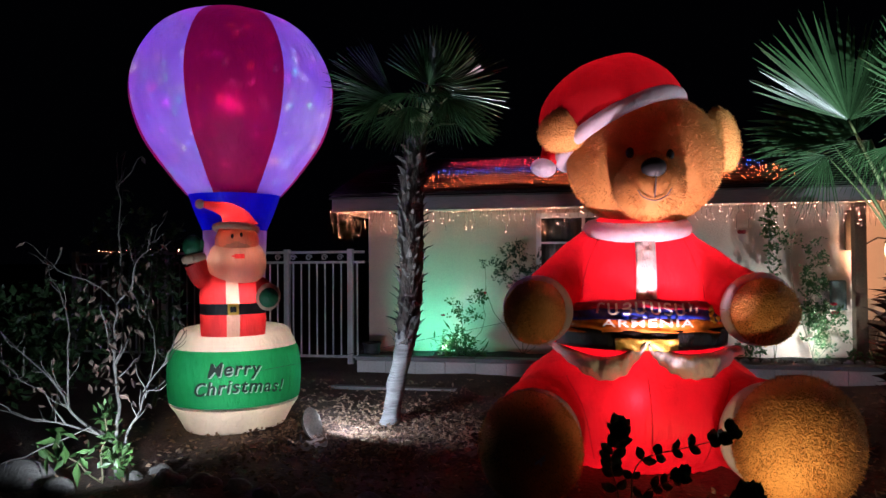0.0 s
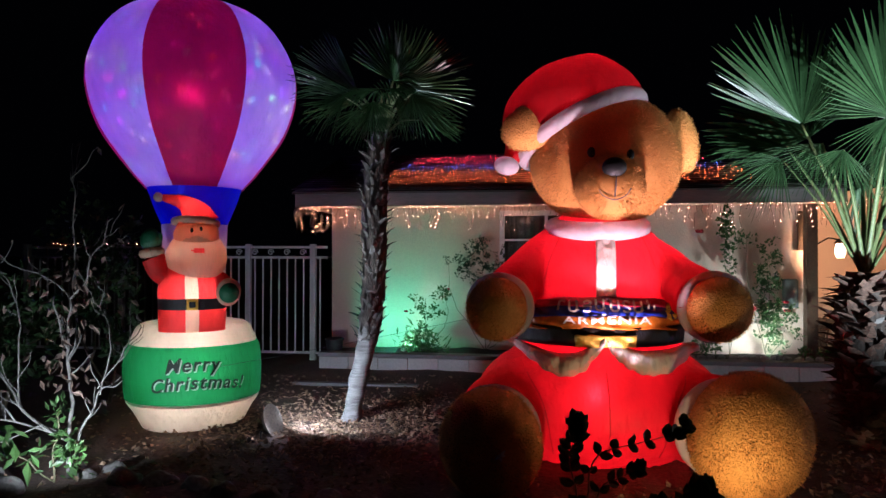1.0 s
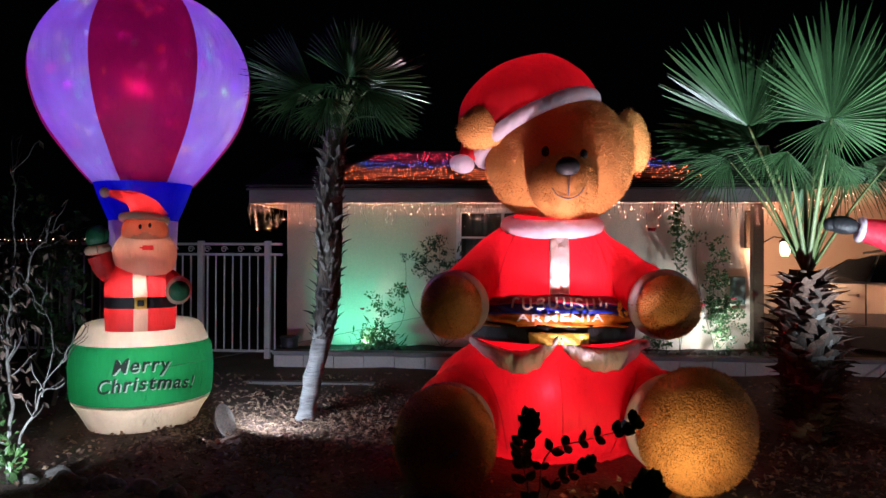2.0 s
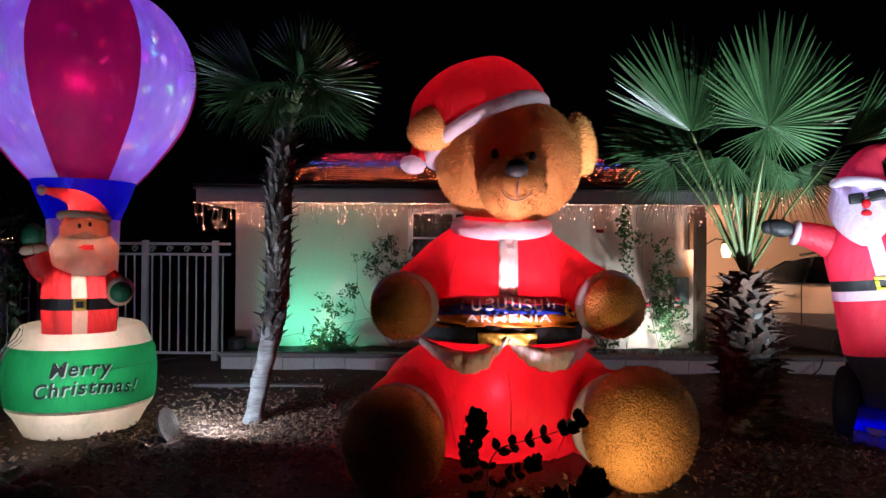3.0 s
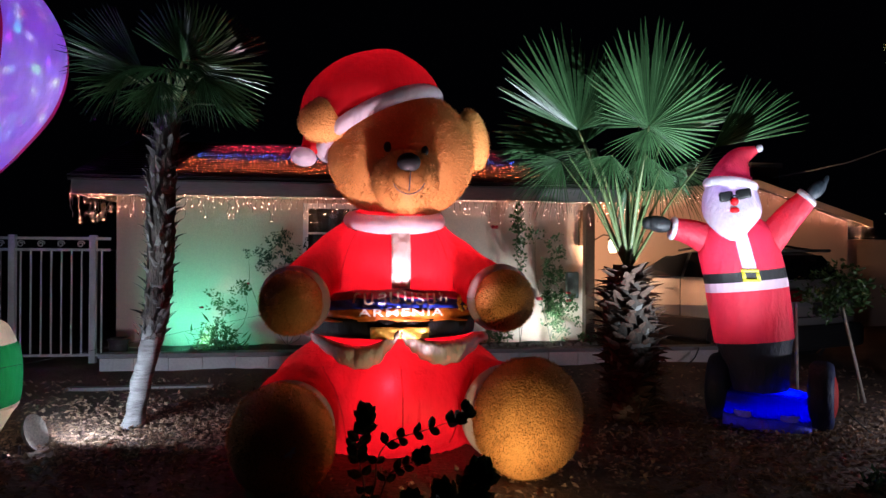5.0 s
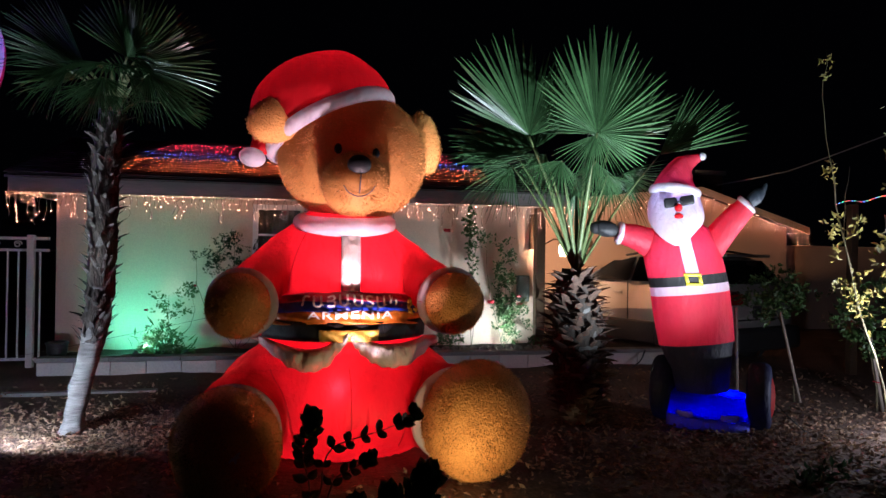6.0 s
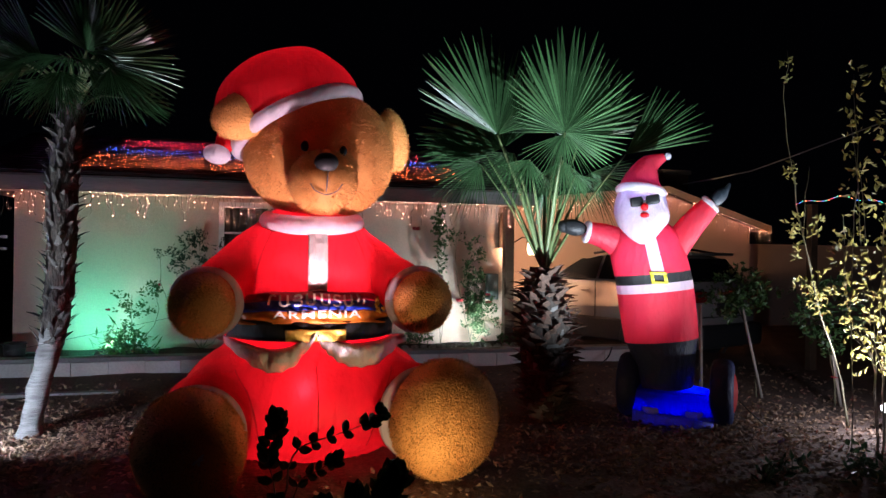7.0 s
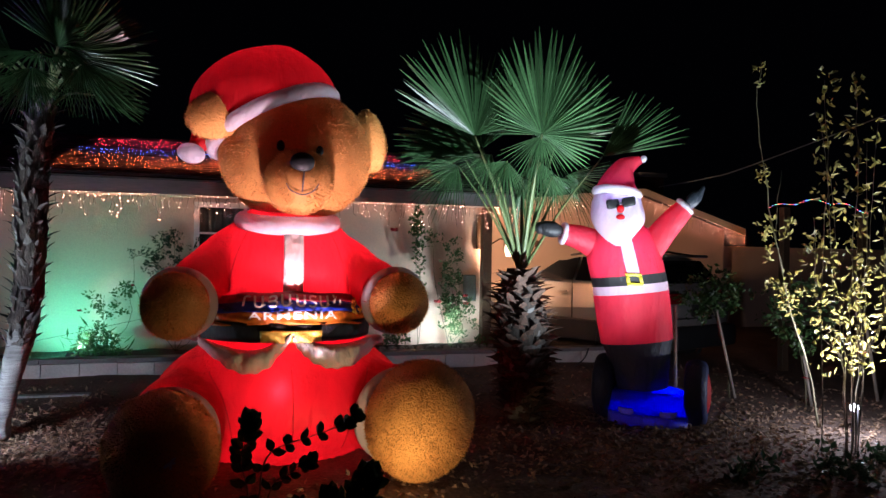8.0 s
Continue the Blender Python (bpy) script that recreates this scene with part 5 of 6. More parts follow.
bare_tree("leafless little tree with pale forked branches and dry leaves", (-2.84, 5.1, -0.16), [
    ([(-2.84, 5.1, -0.18), (-2.83, 5.1, 0.45), (-2.85, 5.1, 0.9), (-2.84, 5.1, 1.35)], 0.03, 0.018),
    ([(-2.85, 5.1, 1.3), (-2.95, 5.05, 1.42), (-3.25, 5.0, 1.58), (-3.6, 5.0, 1.74)], 0.016, 0.008),
    ([(-2.84, 5.1, 1.3), (-2.68, 5.05, 1.48), (-2.5, 5.0, 1.75), (-2.4, 5.0, 1.95)], 0.015, 0.007),
    ([(-2.84, 5.15, 1.32), (-2.88, 5.2, 1.7), (-2.87, 5.2, 2.1), (-2.92, 5.2, 2.35)], 0.014, 0.006),
    ([(-2.86, 5.1, 0.15), (-3.1, 5.0, 0.35), (-3.4, 4.95, 0.75), (-3.9, 4.9, 1.15)], 0.02, 0.008),
    ([(-2.9, 5.1, 0.2), (-3.2, 5.05, 0.4), (-3.26, 5.05, 0.85), (-3.27, 5.05, 1.25), (-3.45, 5.05, 1.5)], 0.018, 0.007),
    ([(-2.9, 5.1, 0.2), (-3.2, 4.95, 0.32), (-3.5, 4.9, 0.36), (-3.85, 4.9, 0.45)], 0.018, 0.009),
    ([(-3.2, 4.95, 0.33), (-3.4, 4.9, 0.6), (-3.63, 4.85, 0.72)], 0.012, 0.007),
    ([(-2.8, 5.1, 0.1), (-2.62, 5.05, 0.4), (-2.48, 5.0, 0.6)], 0.02, 0.011),
    ([(-2.5, 5.0, 0.55), (-2.42, 5.0, 0.9), (-2.48, 5.0, 1.25), (-2.46, 5.0, 1.5)], 0.011, 0.006),
    ([(-2.52, 5.0, 0.6), (-2.3, 4.95, 0.85), (-2.12, 4.95, 1.1)], 0.01, 0.006),
    ([(-3.0, 5.0, 0.3), (-3.45, 4.8, 0.1), (-3.95, 4.7, -0.1)], 0.012, 0.008)], 5)
plant("low_shrub", "low leafy green shrub under the bare branches", "shrub", (-2.9, 5.0, -0.17),
      [([(-2.9, 5.0, -0.2), (-2.88, 5.0, 0.1), (-2.87, 5.0, 0.4)], 0.015, 0.008), ([(-2.9, 5.0, -0.15), (-3.1, 4.9, 0.05), (-3.2, 4.85, 0.2)], 0.012, 0.006)],
      [((-2.86, 5.0, 0.3), (0.12, 0.1, 0.22), 40, 0.1, 0.02), ((-3.1, 4.9, 0.12), (0.14, 0.1, 0.1), 16, 0.2, 0.035), ((-2.75, 4.95, 0.05), (0.2, 0.12, 0.13), 60, 0.09, 0.024)], M_STEM, M_LEAFGREEN, 8)
for k, (c, size, n) in enumerate((((-5.1, 7.0, 0.8), (0.75, 0.5, 0.75), 900), ((-4.2, 7.6, 1.0), (0.35, 0.4, 0.7), 420), ((-6.0, 6.8, 0.6), (0.7, 0.5, 0.8), 600), ((-6.3, 10.2, 1.9), (1.0, 0.5, 0.8), 500))):
    plant("hedge_shrub", "dark green leafy shrub behind the bare tree", "shrub", (c[0], c[1], -0.15),
          [([(c[0], c[1], -0.2), (c[0] + 0.1, c[1], 0.3), (c[0], c[1], c[2])], 0.05, 0.02), ([(c[0], c[1], 0.1), (c[0] - 0.3, c[1], 0.5), (c[0] - 0.5, c[1], c[2] + 0.2)], 0.03, 0.012)],
          [(c, size, n, 0.12, 0.035)], M_STEM, M_LEAFHEDGE, 40 + k, "shrubs along the side fence")

# dark sprigs before the bear
def round_leaf(bm, p, d, up, length, width):
    """A broad oval leaf, cupped along its midrib."""
    d = Vector(d).normalized()
    w = d.cross(Vector(up))
    w = w.normalized() if w.length > 1e-4 else d.orthogonal().normalized()
    n = w.cross(d)
    mid = [bm.verts.new(p + d * length * f - n * 0.1 * length * f * f) for f in (0.0, 0.3, 0.65, 1.0)]
    for s in (-1, 1):
        rim = [bm.verts.new(p + d * length * f + w * width * k * s + n * width * 0.35) for f, k in ((0.22, 0.75), (0.5, 1.0), (0.82, 0.62))]
        for f in ((mid[0], rim[0], mid[1]), (mid[1], rim[0], rim[1], mid[2]), (mid[2], rim[1], rim[2], mid[3])):
            bm.faces.new(f)


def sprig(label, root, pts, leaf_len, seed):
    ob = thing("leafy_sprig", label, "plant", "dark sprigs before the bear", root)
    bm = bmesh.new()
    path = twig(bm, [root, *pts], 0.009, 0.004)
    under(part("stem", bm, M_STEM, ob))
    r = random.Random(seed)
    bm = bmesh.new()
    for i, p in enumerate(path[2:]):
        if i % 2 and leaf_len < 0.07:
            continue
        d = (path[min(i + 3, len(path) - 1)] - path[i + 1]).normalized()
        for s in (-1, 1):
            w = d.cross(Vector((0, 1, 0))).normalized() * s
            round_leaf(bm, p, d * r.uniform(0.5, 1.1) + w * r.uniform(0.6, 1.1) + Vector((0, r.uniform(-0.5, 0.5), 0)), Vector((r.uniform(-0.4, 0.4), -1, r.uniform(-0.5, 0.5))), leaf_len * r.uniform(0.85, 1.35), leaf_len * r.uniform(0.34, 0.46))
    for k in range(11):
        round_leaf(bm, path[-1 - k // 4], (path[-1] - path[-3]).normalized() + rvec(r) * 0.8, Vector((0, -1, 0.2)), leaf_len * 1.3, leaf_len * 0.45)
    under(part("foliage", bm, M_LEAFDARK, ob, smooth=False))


# sprig points are scaled about the camera's eye to fit its view
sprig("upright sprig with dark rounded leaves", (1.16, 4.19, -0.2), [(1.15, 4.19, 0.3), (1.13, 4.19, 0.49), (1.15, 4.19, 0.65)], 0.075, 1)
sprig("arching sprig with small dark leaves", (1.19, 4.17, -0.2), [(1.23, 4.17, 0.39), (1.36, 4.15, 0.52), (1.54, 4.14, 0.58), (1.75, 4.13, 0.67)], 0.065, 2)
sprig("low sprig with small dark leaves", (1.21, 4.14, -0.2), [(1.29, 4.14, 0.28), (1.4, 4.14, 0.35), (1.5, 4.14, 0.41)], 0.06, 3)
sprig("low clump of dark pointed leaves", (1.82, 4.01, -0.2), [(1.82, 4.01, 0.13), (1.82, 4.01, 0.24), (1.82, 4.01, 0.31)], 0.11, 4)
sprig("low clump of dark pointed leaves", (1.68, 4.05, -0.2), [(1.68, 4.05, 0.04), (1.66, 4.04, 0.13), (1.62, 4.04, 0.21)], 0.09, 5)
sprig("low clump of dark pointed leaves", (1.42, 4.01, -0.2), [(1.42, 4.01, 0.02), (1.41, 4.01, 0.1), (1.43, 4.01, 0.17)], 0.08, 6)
wr = random.Random(5)
for k in range(11):
    x, y = wr.uniform(4.9, 6.7), wr.uniform(4.45, 4.95)
    plant("low_weed", "low dark weed among the dry leaves", "plant", (x, y, -0.2), [([(x, y, -0.22), (x + 0.02, y, -0.1), (x + wr.uniform(-0.08, 0.08), y, 0.0)], 0.008, 0.004)],
          [((x, y, -0.1), (0.13, 0.09, 0.07), 30, 0.085, 0.022)], M_STEM, M_LEAFDARK, 200 + k, "weeds at the edge of the bed")

# yellowing tall shrub, staked rose trees
r = random.Random(77)
limbs, leaves = [], []
for k in range(14):
    a, top = r.uniform(-1, 1), r.uniform(1.4, 3.2)
    x1, y1 = 6.62 + a * 0.42, 5.15 + r.uniform(-0.3, 0.3)
    limbs.append(([(6.62 + a * 0.08, 5.15, -0.2), (6.62 + a * 0.12, 5.15, 0.6), (6.62 + a * 0.3, y1, 0.55 * top), (x1 - 0.1 * r.random(), y1, top)], 0.011, 0.003))
    for f in np.linspace(0.4, 1.0, 9):
        leaves.append(((6.62 + a * (0.1 + 0.3 * f) + r.uniform(-0.05, 0.05), y1, top * f), (0.1, 0.08, 0.08), 4, 0.075, 0.015))
for x in (6.32, 6.68):
    limbs.append(([(x, 5.2, -0.2), (x - 0.02, 5.2, 1.6), (x + 0.04, 5.2, 2.5), (x - 0.02, 5.2, 3.35)], 0.01, 0.003))
    leaves += [((x, 5.2, z), (0.11, 0.06, 0.09), 9, 0.075, 0.017) for z in np.linspace(2.3, 3.35, 8)]
leaves += [((6.45 + 0.35 * math.sin(k * 1.7), 5.2, 0.7 + 0.16 * k), (0.2, 0.14, 0.12), 15, 0.075, 0.016) for k in range(10)]
plant("yellow_shrub", "tall thin-stemmed shrub with yellowing leaves lit from below", "shrub", (6.62, 5.15, -0.16), limbs, leaves, M_BARKPALE, M_LEAFYELLOW, 12)
plant("slender_tree", "slender young tree with sparse yellow leaves", "tree", (7.1, 6.0, -0.16),
      [([(7.1, 6.0, -0.2), (6.95, 6.0, 0.5), (6.7, 6.0, 1.1), (6.42, 6.0, 2.2), (6.25, 6.0, 3.1), (6.27, 6.0, 3.8)], 0.022, 0.004),
       ([(6.6, 6.0, 1.5), (6.5, 6.0, 2.0), (6.56, 6.0, 2.6)], 0.008, 0.003)],
      [((6.27, 6.0, 3.6), (0.06, 0.05, 0.28), 20, 0.06, 0.013), ((6.35, 6.0, 2.6), (0.12, 0.08, 0.2), 26, 0.06, 0.013), ((6.5, 6.0, 1.9), (0.22, 0.12, 0.3), 90, 0.06, 0.014), ((6.65, 6.0, 1.3), (0.25, 0.15, 0.3), 120, 0.06, 0.014)], M_STEM, M_LEAFYELLOW, 13)


def rose_tree(label, root, crown, size, count, seed, tie):
    ob = plant("rose_tree", label, "rose tree", root, [([root, (root[0] - 0.05, root[1], root[2] + 0.5), crown], 0.02, 0.014),
               ([crown, (crown[0] - 0.2, crown[1], crown[2] + 0.15), (crown[0] - 0.35, crown[1], crown[2] + 0.1)], 0.01, 0.005),
               ([crown, (crown[0] + 0.15, crown[1], crown[2] + 0.2), (crown[0] + 0.3, crown[1], crown[2] + 0.25)], 0.01, 0.005)],
               [((crown[0], crown[1], crown[2] + 0.2), size, count, 0.075, 0.02)], M_STEM, M_LEAFGREEN, seed, "staked rose trees")
    under(part("stake", tube([(root[0] + 0.06, root[1] - 0.03, root[2]), (crown[0] + 0.04, crown[1] - 0.03, crown[2])], 0.018, 8), M_STAKE, ob, "weathered wooden stake"))
    if tie:
        under(part("tie", torus((root[0] - 0.03, root[1] - 0.02, 0.2), (0.15, 0, 1), 0.035, 0.008, 17), M_ROSE, ob, "red plastic tie"))


rose_tree("staked rose tree with a round leafy head", (7.13, 7.45, -0.16), (6.82, 7.42, 1.0), (0.52, 0.32, 0.32), 760, 21, False)
rose_tree("staked rose tree with a red tie", (7.82, 6.92, -0.16), (7.62, 6.9, 0.8), (0.48, 0.34, 0.5), 700, 22, True)
stake = tube([(6.36, 7.5, -0.18), (6.33, 7.5, 1.05)], 0.022, 8)
tagged(part("wooden_stake", stake, M_STAKE), "weathered wooden stake in the soil", "stake")
tagged(part("wooden_stake", tube([(8.95, 6.9, -0.2), (8.72, 6.9, 0.9)], 0.02, 8), M_STAKE), "weathered wooden stake by a spotlight", "stake")

# planter growth
roses = [("rose_bush", "rose bush with thin canes and dark leaves", (-0.85, 10.8, 0.12), [((-0.85, 10.8, 0.7), (0.3, 0.12, 0.45), 240), ((-0.55, 10.85, 1.05), (0.2, 0.1, 0.15), 90), ((-0.95, 10.75, 0.35), (0.28, 0.14, 0.22), 260)], 0.055),
         ("leafy_shrub", "fine-leaved shrub against the stucco wall", (0.1, 11.0, 0.12), [((0.05, 11.05, 1.55), (0.48, 0.14, 0.4), 1000), ((0.25, 11.05, 1.1), (0.38, 0.12, 0.4), 480), ((-0.5, 11.1, 1.6), (0.25, 0.08, 0.08), 40), ((0.3, 11.0, 0.5), (0.3, 0.15, 0.25), 90)], 0.045),
         ("rose_bush", "climbing rose on a wire trellis with red blooms", (4.35, 10.85, 0.12), [((4.4, 10.9, 1.2), (0.2, 0.1, 0.8), 760), ((4.5, 10.8, 0.6), (0.34, 0.16, 0.42), 620), ((4.1, 10.95, 1.9), (0.3, 0.08, 0.12), 70)], 0.06),
         ("climbing_rose", "thin climbing rose trailing from the eaves", (3.85, 10.95, 0.12), [((3.8, 10.95, 2.05), (0.14, 0.06, 0.36), 240), ((3.85, 10.95, 1.4), (0.08, 0.05, 0.45), 130)], 0.07),
         ("low_herbs", "low green plants along the planter edge", (3.5, 10.5, 0.12), [((3.4, 10.55, 0.28), (0.35, 0.15, 0.13), 240), ((5.0, 10.6, 0.24), (0.3, 0.15, 0.08), 160), ((-0.9, 10.5, 0.2), (0.45, 0.12, 0.07), 200)], 0.06)]
for k, (nm, label, root, clumps, ln) in enumerate(roses):
    x, y, z = root
    limbs = [([root, (c[0] + 0.05 * math.sin(i), c[1], c[2] * 0.6), (c[0], c[1], c[2] + s[2] * 0.6)], 0.01, 0.004) for i, (c, s, n) in enumerate(clumps)] if nm != "low_herbs" else []
    plant(nm, label, "shrub", root, limbs, [(c, s, n, ln, ln * 0.28) for c, s, n in clumps], M_STEM, M_LEAFGREEN if k != 1 else M_LEAFDARK, 90 + k)


plant("grass_clump", "pale green tuft of long leaves below the rose bush", "plant", (-1.0, 10.62, 0.12), [], [((-1.0, 10.64, 0.26), (0.2, 0.08, 0.1), 120, 0.2, 0.012), ((-0.85, 10.66, 0.22), (0.25, 0.08, 0.08), 80, 0.16, 0.012)], M_STEM, M_LEAFGREEN, 131)


def bloom(place, size):
    bm = bmesh.new()
    for i in range(14):
        a = i * 2.4
        d = Vector((math.cos(a), math.sin(a), 0.5 + 0.08 * i))
        leaf(bm, Vector(place), d, Vector((0, 0, 1)), size, size * 0.55)
    tagged(part("bloom_or_bow", bm, M_ROSE, smooth=False), "dark red petals of a rose bloom or the wall's bow", "flower", "rose blooms")


# the last one stands for the red bow hung on the wall
for p, s in (((4.12, 10.75, 0.85), 0.08), ((4.62, 10.75, 0.82), 0.07), ((4.6, 10.75, 0.95), 0.06), ((-0.5, 10.85, 1.1), 0.05), ((-1.15, 10.7, 0.75), 0.045), ((3.48, 11.26, 2.02), 0.09)):
    bloom(p, s)

# ---- stones, leaf litter, path edge ----
def stone(place, size, seed):
    bm = bmesh.new()
    bmesh.ops.create_icosphere(bm, subdivisions=3, radius=1)
    for v in bm.verts:
        v.co *= 1 + 0.3 * noise.noise(v.co * 1.3 + Vector((seed * 7, 0, 0))) + 0.06 * noise.noise(v.co * 5)
        v.co = Vector([c * s for c, s in zip(v.co, size)]) + Vector(place)
    tagged(part("garden_stone", bm, M_ROCK), "rough grey garden stone half sunk in soil", "stone", "stones edging the bed")


for k, (x, y, s) in enumerate(((-3.55, 4.9, 0.26), (-2.56, 5.3, 0.12), (-2.72, 5.15, 0.1), (-2.35, 5.1, 0.15), (-2.05, 5.12, 0.14), (-1.72, 5.05, 0.12), (-1.45, 4.98, 0.11), (-1.1, 4.95, 0.12), (-3.1, 4.75, 0.15), (-0.6, 4.9, 0.12))):
    stone((x, y, -0.17), (s, s * 0.75, s * 0.8), k)
for k in range(14):
    x = 3.0 + 0.15 * k
    stone((x, 10.42 + 0.03 * math.sin(k * 5), 0.16), (0.06, 0.05, 0.05), 30 + k)
edge = thing("path_edging", "pale concrete edging strips across the yard", "edging", place=(-1.4, 9.05, -0.1))
for x0, x1 in ((-2.4, -1.56), (-1.55, -0.65)):
    part("slab", box((x0 + 1.4, -0.08, -0.05), (x1 + 1.4, 0.05, 0.02), 0.01), M_CAP, edge, smooth=False)

rl = random.Random(6)
litter = bmesh.new()
for k in range(10500):
    if k % 3 == 0:
        x, y = rl.gauss(-1.0, 0.9), rl.gauss(6.9, 0.7)
    elif k % 3 == 1:
        x, y = rl.gauss(5.4, 1.5), rl.gauss(5.9, 0.8)
    else:
        x, y = rl.uniform(-4.5, 9), rl.uniform(4.2, 9.6)
    if 0.6 < x < 2.4 and 5.6 < y < 7.2:
        continue
    p = Vector((x, y, ground_height(x, y) + 0.012))
    leaf(litter, p, Vector((rl.gauss(0, 1), rl.gauss(0, 1), rl.uniform(-0.05, 0.6))), Vector((rl.gauss(0, 0.5), rl.gauss(0, 0.5), 1)), rl.uniform(0.035, 0.085), rl.uniform(0.01, 0.024), rl.uniform(-0.6, 0.6))
tagged(part("leaf_litter", litter, M_LEAFDRY, smooth=False), "dry brown leaves scattered over the soil", "leaves", kind="stuff")

# ---- spotlights ----
M_LENS = glow("lit_lens", (0.9, 0.96, 1.0), 12)
M_SHELL = surface("black_plastic", (0.03, 0.03, 0.033), None, 0.5)


def spotlight(place, toward, size, lit, label):
    ob = thing("garden_spotlight", label, "spotlight", "garden spotlights", place)
    q = (Vector(toward) - Vector(place)).to_track_quat("Z", "Y").to_matrix().to_4x4()
    for nm, prof, m in (("housing", [(0.001, -1.0), (0.5, -0.95), (0.75, -0.5), (1.0, 0.0), (0.97, 0.0)], M_SHELL), ("lens", [(0.95, -0.08), (0.6, -0.05), (0.001, -0.04)], lit)):
        bm = lathe([(a * size, b * size) for a, b in prof], (0, 0, 0), 24)
        bm.transform(q @ Matrix.Translation((0, 0, -0.12)))
        part(nm, bm, m, ob, "round black housing" if nm == "housing" else "bright lens")
    part("spike", tube([(0, 0, 0), (0, 0, ground_height(place[0], place[1]) - place[2] - 0.05)], 0.012, 6), M_SHELL, ob)


spotlight((-1.74, 6.36, -0.06), (-1.0, 7.2, 0.9), 0.06, M_LENS, "small black spotlight aimed at the palm")
spotlight((1.68, 4.5, -0.14), (1.7, 6.0, 0.9), 0.05, M_LENS, "small black spotlight between the bear's feet")
spotlight((7.18, 5.6, 0.16), (6.0, 3.9, 0.9), 0.045, M_LENS, "small bright spotlight under the shrubs")
spotlight((-1.68, 10.42, 0.26), (-0.9, 11.3, 0.75), 0.05, glow("green_lens", (0.1, 1.0, 0.5), 8), "small green spotlight in the planter")
spotlight((4.35, 10.4, 0.24), (4.3, 11.0, 1.0), 0.05, M_LENS, "small white spotlight below the roses")
spotlight((-1.14, 10.47, 0.22), (-0.55, 11.3, 0.58), 0.045, M_LENS, "small white spotlight below the wall")
dish = thing("lamp_dish", "pale woven round dish lying tilted on the soil", "dish", place=(-1.78, 6.6, -0.1))
bm = lathe([(0.001, 0.0), (0.08, 0.01), (0.15, 0.04), (0.2, 0.09), (0.206, 0.09), (0.155, 0.03), (0.08, -0.005), (0.001, -0.01)], (0, 0, 0), 32)
bm.transform(pose(0, 0, 0.07, 70, 6, 82) @ Matrix.Scale(0.82, 4))
part("bowl", bm, surface("woven_straw", (0.2, 0.17, 0.14), (0.07, 0.06, 0.05), 0.9, 0, 6, 60, 0.8, 0.01), dish)

# ---- things by the house ----
M_BROWN = surface("brown_paint", (0.12, 0.07, 0.04), None, 0.6, 0, 3, 40, 0.3)
M_GREYBOX = surface("green_grey_plastic", (0.16, 0.2, 0.18), None, 0.6)
tagged(part("wall_panel", box((4.95, 11.24, 1.75), (5.09, 11.298, 2.36), 0.01), M_BROWN, smooth=False), "dark shutter-like panel at the wall's corner", "panel")
tagged(part("meter_box", box((4.72, 11.18, 0.85), (4.94, 11.298, 1.3), 0.03), M_GREYBOX), "grey-green utility box on the wall", "utility box")
tagged(part("planter_pot", lathe([(0.001, 0.0), (0.11, 0.0), (0.14, 0.2), (0.155, 0.2), (0.155, 0.22), (0.12, 0.22), (0.1, 0.1), (0.001, 0.1)], (-2.3, 10.6, 0.1), 24), M_SHELL), "black plastic pot on the planter", "pot")
column = thing("porch_column", "brown painted porch column beside the planter", "column", place=(5.03, 10.98, -0.1))
part("shaft", box((-0.08, -0.08, 0.0), (0.08, 0.08, 2.55), 0.01), M_BROWN, column, smooth=False)
part("base", box((-0.11, -0.11, -0.05), (0.11, 0.11, 0.3), 0.012), M_BROWN, column, smooth=False)
lantern = thing("wall_lantern", "lit lantern on a bracket of the porch column", "lantern", place=(5.11, 10.9, 1.73))
part("bracket", tube([(-0.01, 0.05, 0.1), (0.15, 0.02, 0.2), (0.31, 0, 0.17)], 0.012, 6), M_BROWN, lantern)
part("shade", lathe([(0.05, -0.1), (0.075, 0.0), (0.06, 0.1), (0.02, 0.13)], (0.31, 0, 0), 16), glow("lantern_glass", (1.0, 0.7, 0.4), 6), lantern, "glowing glass shade").visible_shadow = False
part("cap", lathe([(0.09, 0.12), (0.05, 0.16), (0.001, 0.19)], (0.31, 0, 0), 16), M_BROWN, lantern)
for k, x in enumerate((7.25, 7.43)):
    tagged(part("number_bar", box((x, GY - 0.02, 1.84), (x + 0.1, GY - 0.004, 2.0), 0.004), M_BROWN, smooth=False), "dark plain house number bar on the wall", "sign", "bars on the garage wall")
chim = thing("chimney", "dark brick chimney behind the garage gable", "chimney", place=(11.2, 15.8, 2.3))
part("shaft", box((-0.36, -0.3, -0.2), (0.36, 0.3, 1.45), 0.01), surface("dark_brick", (0.16, 0.09, 0.07), (0.09, 0.05, 0.04), 0.9, 0, 3, 20, 0.6, 0.02), chim, smooth=False)
part("crown", box((-0.42, -0.36, 1.45), (0.42, 0.36, 1.56), 0.015), M_CAP, chim, smooth=False)
tagged(part("overhead_cable", tube(smooth_path([(11.4, 15.5, 3.5), (12.4, 14.8, 3.72), (13.9, 14.8, 4.18), (21, 14.8, 6.8)], 6), 0.012, 5), M_BLOCK), "thin pale cable rising from the chimney", "cable")
structure("wall_neighbour", box((12.56, 14.6, -0.2), (25, 14.8, 1.97)), M_STUCCO, "pale low boundary wall beyond the drive")
glr = thing("coloured_garland", "multicoloured light string on a far fence", "string lights", place=(10, 9, 2.5))
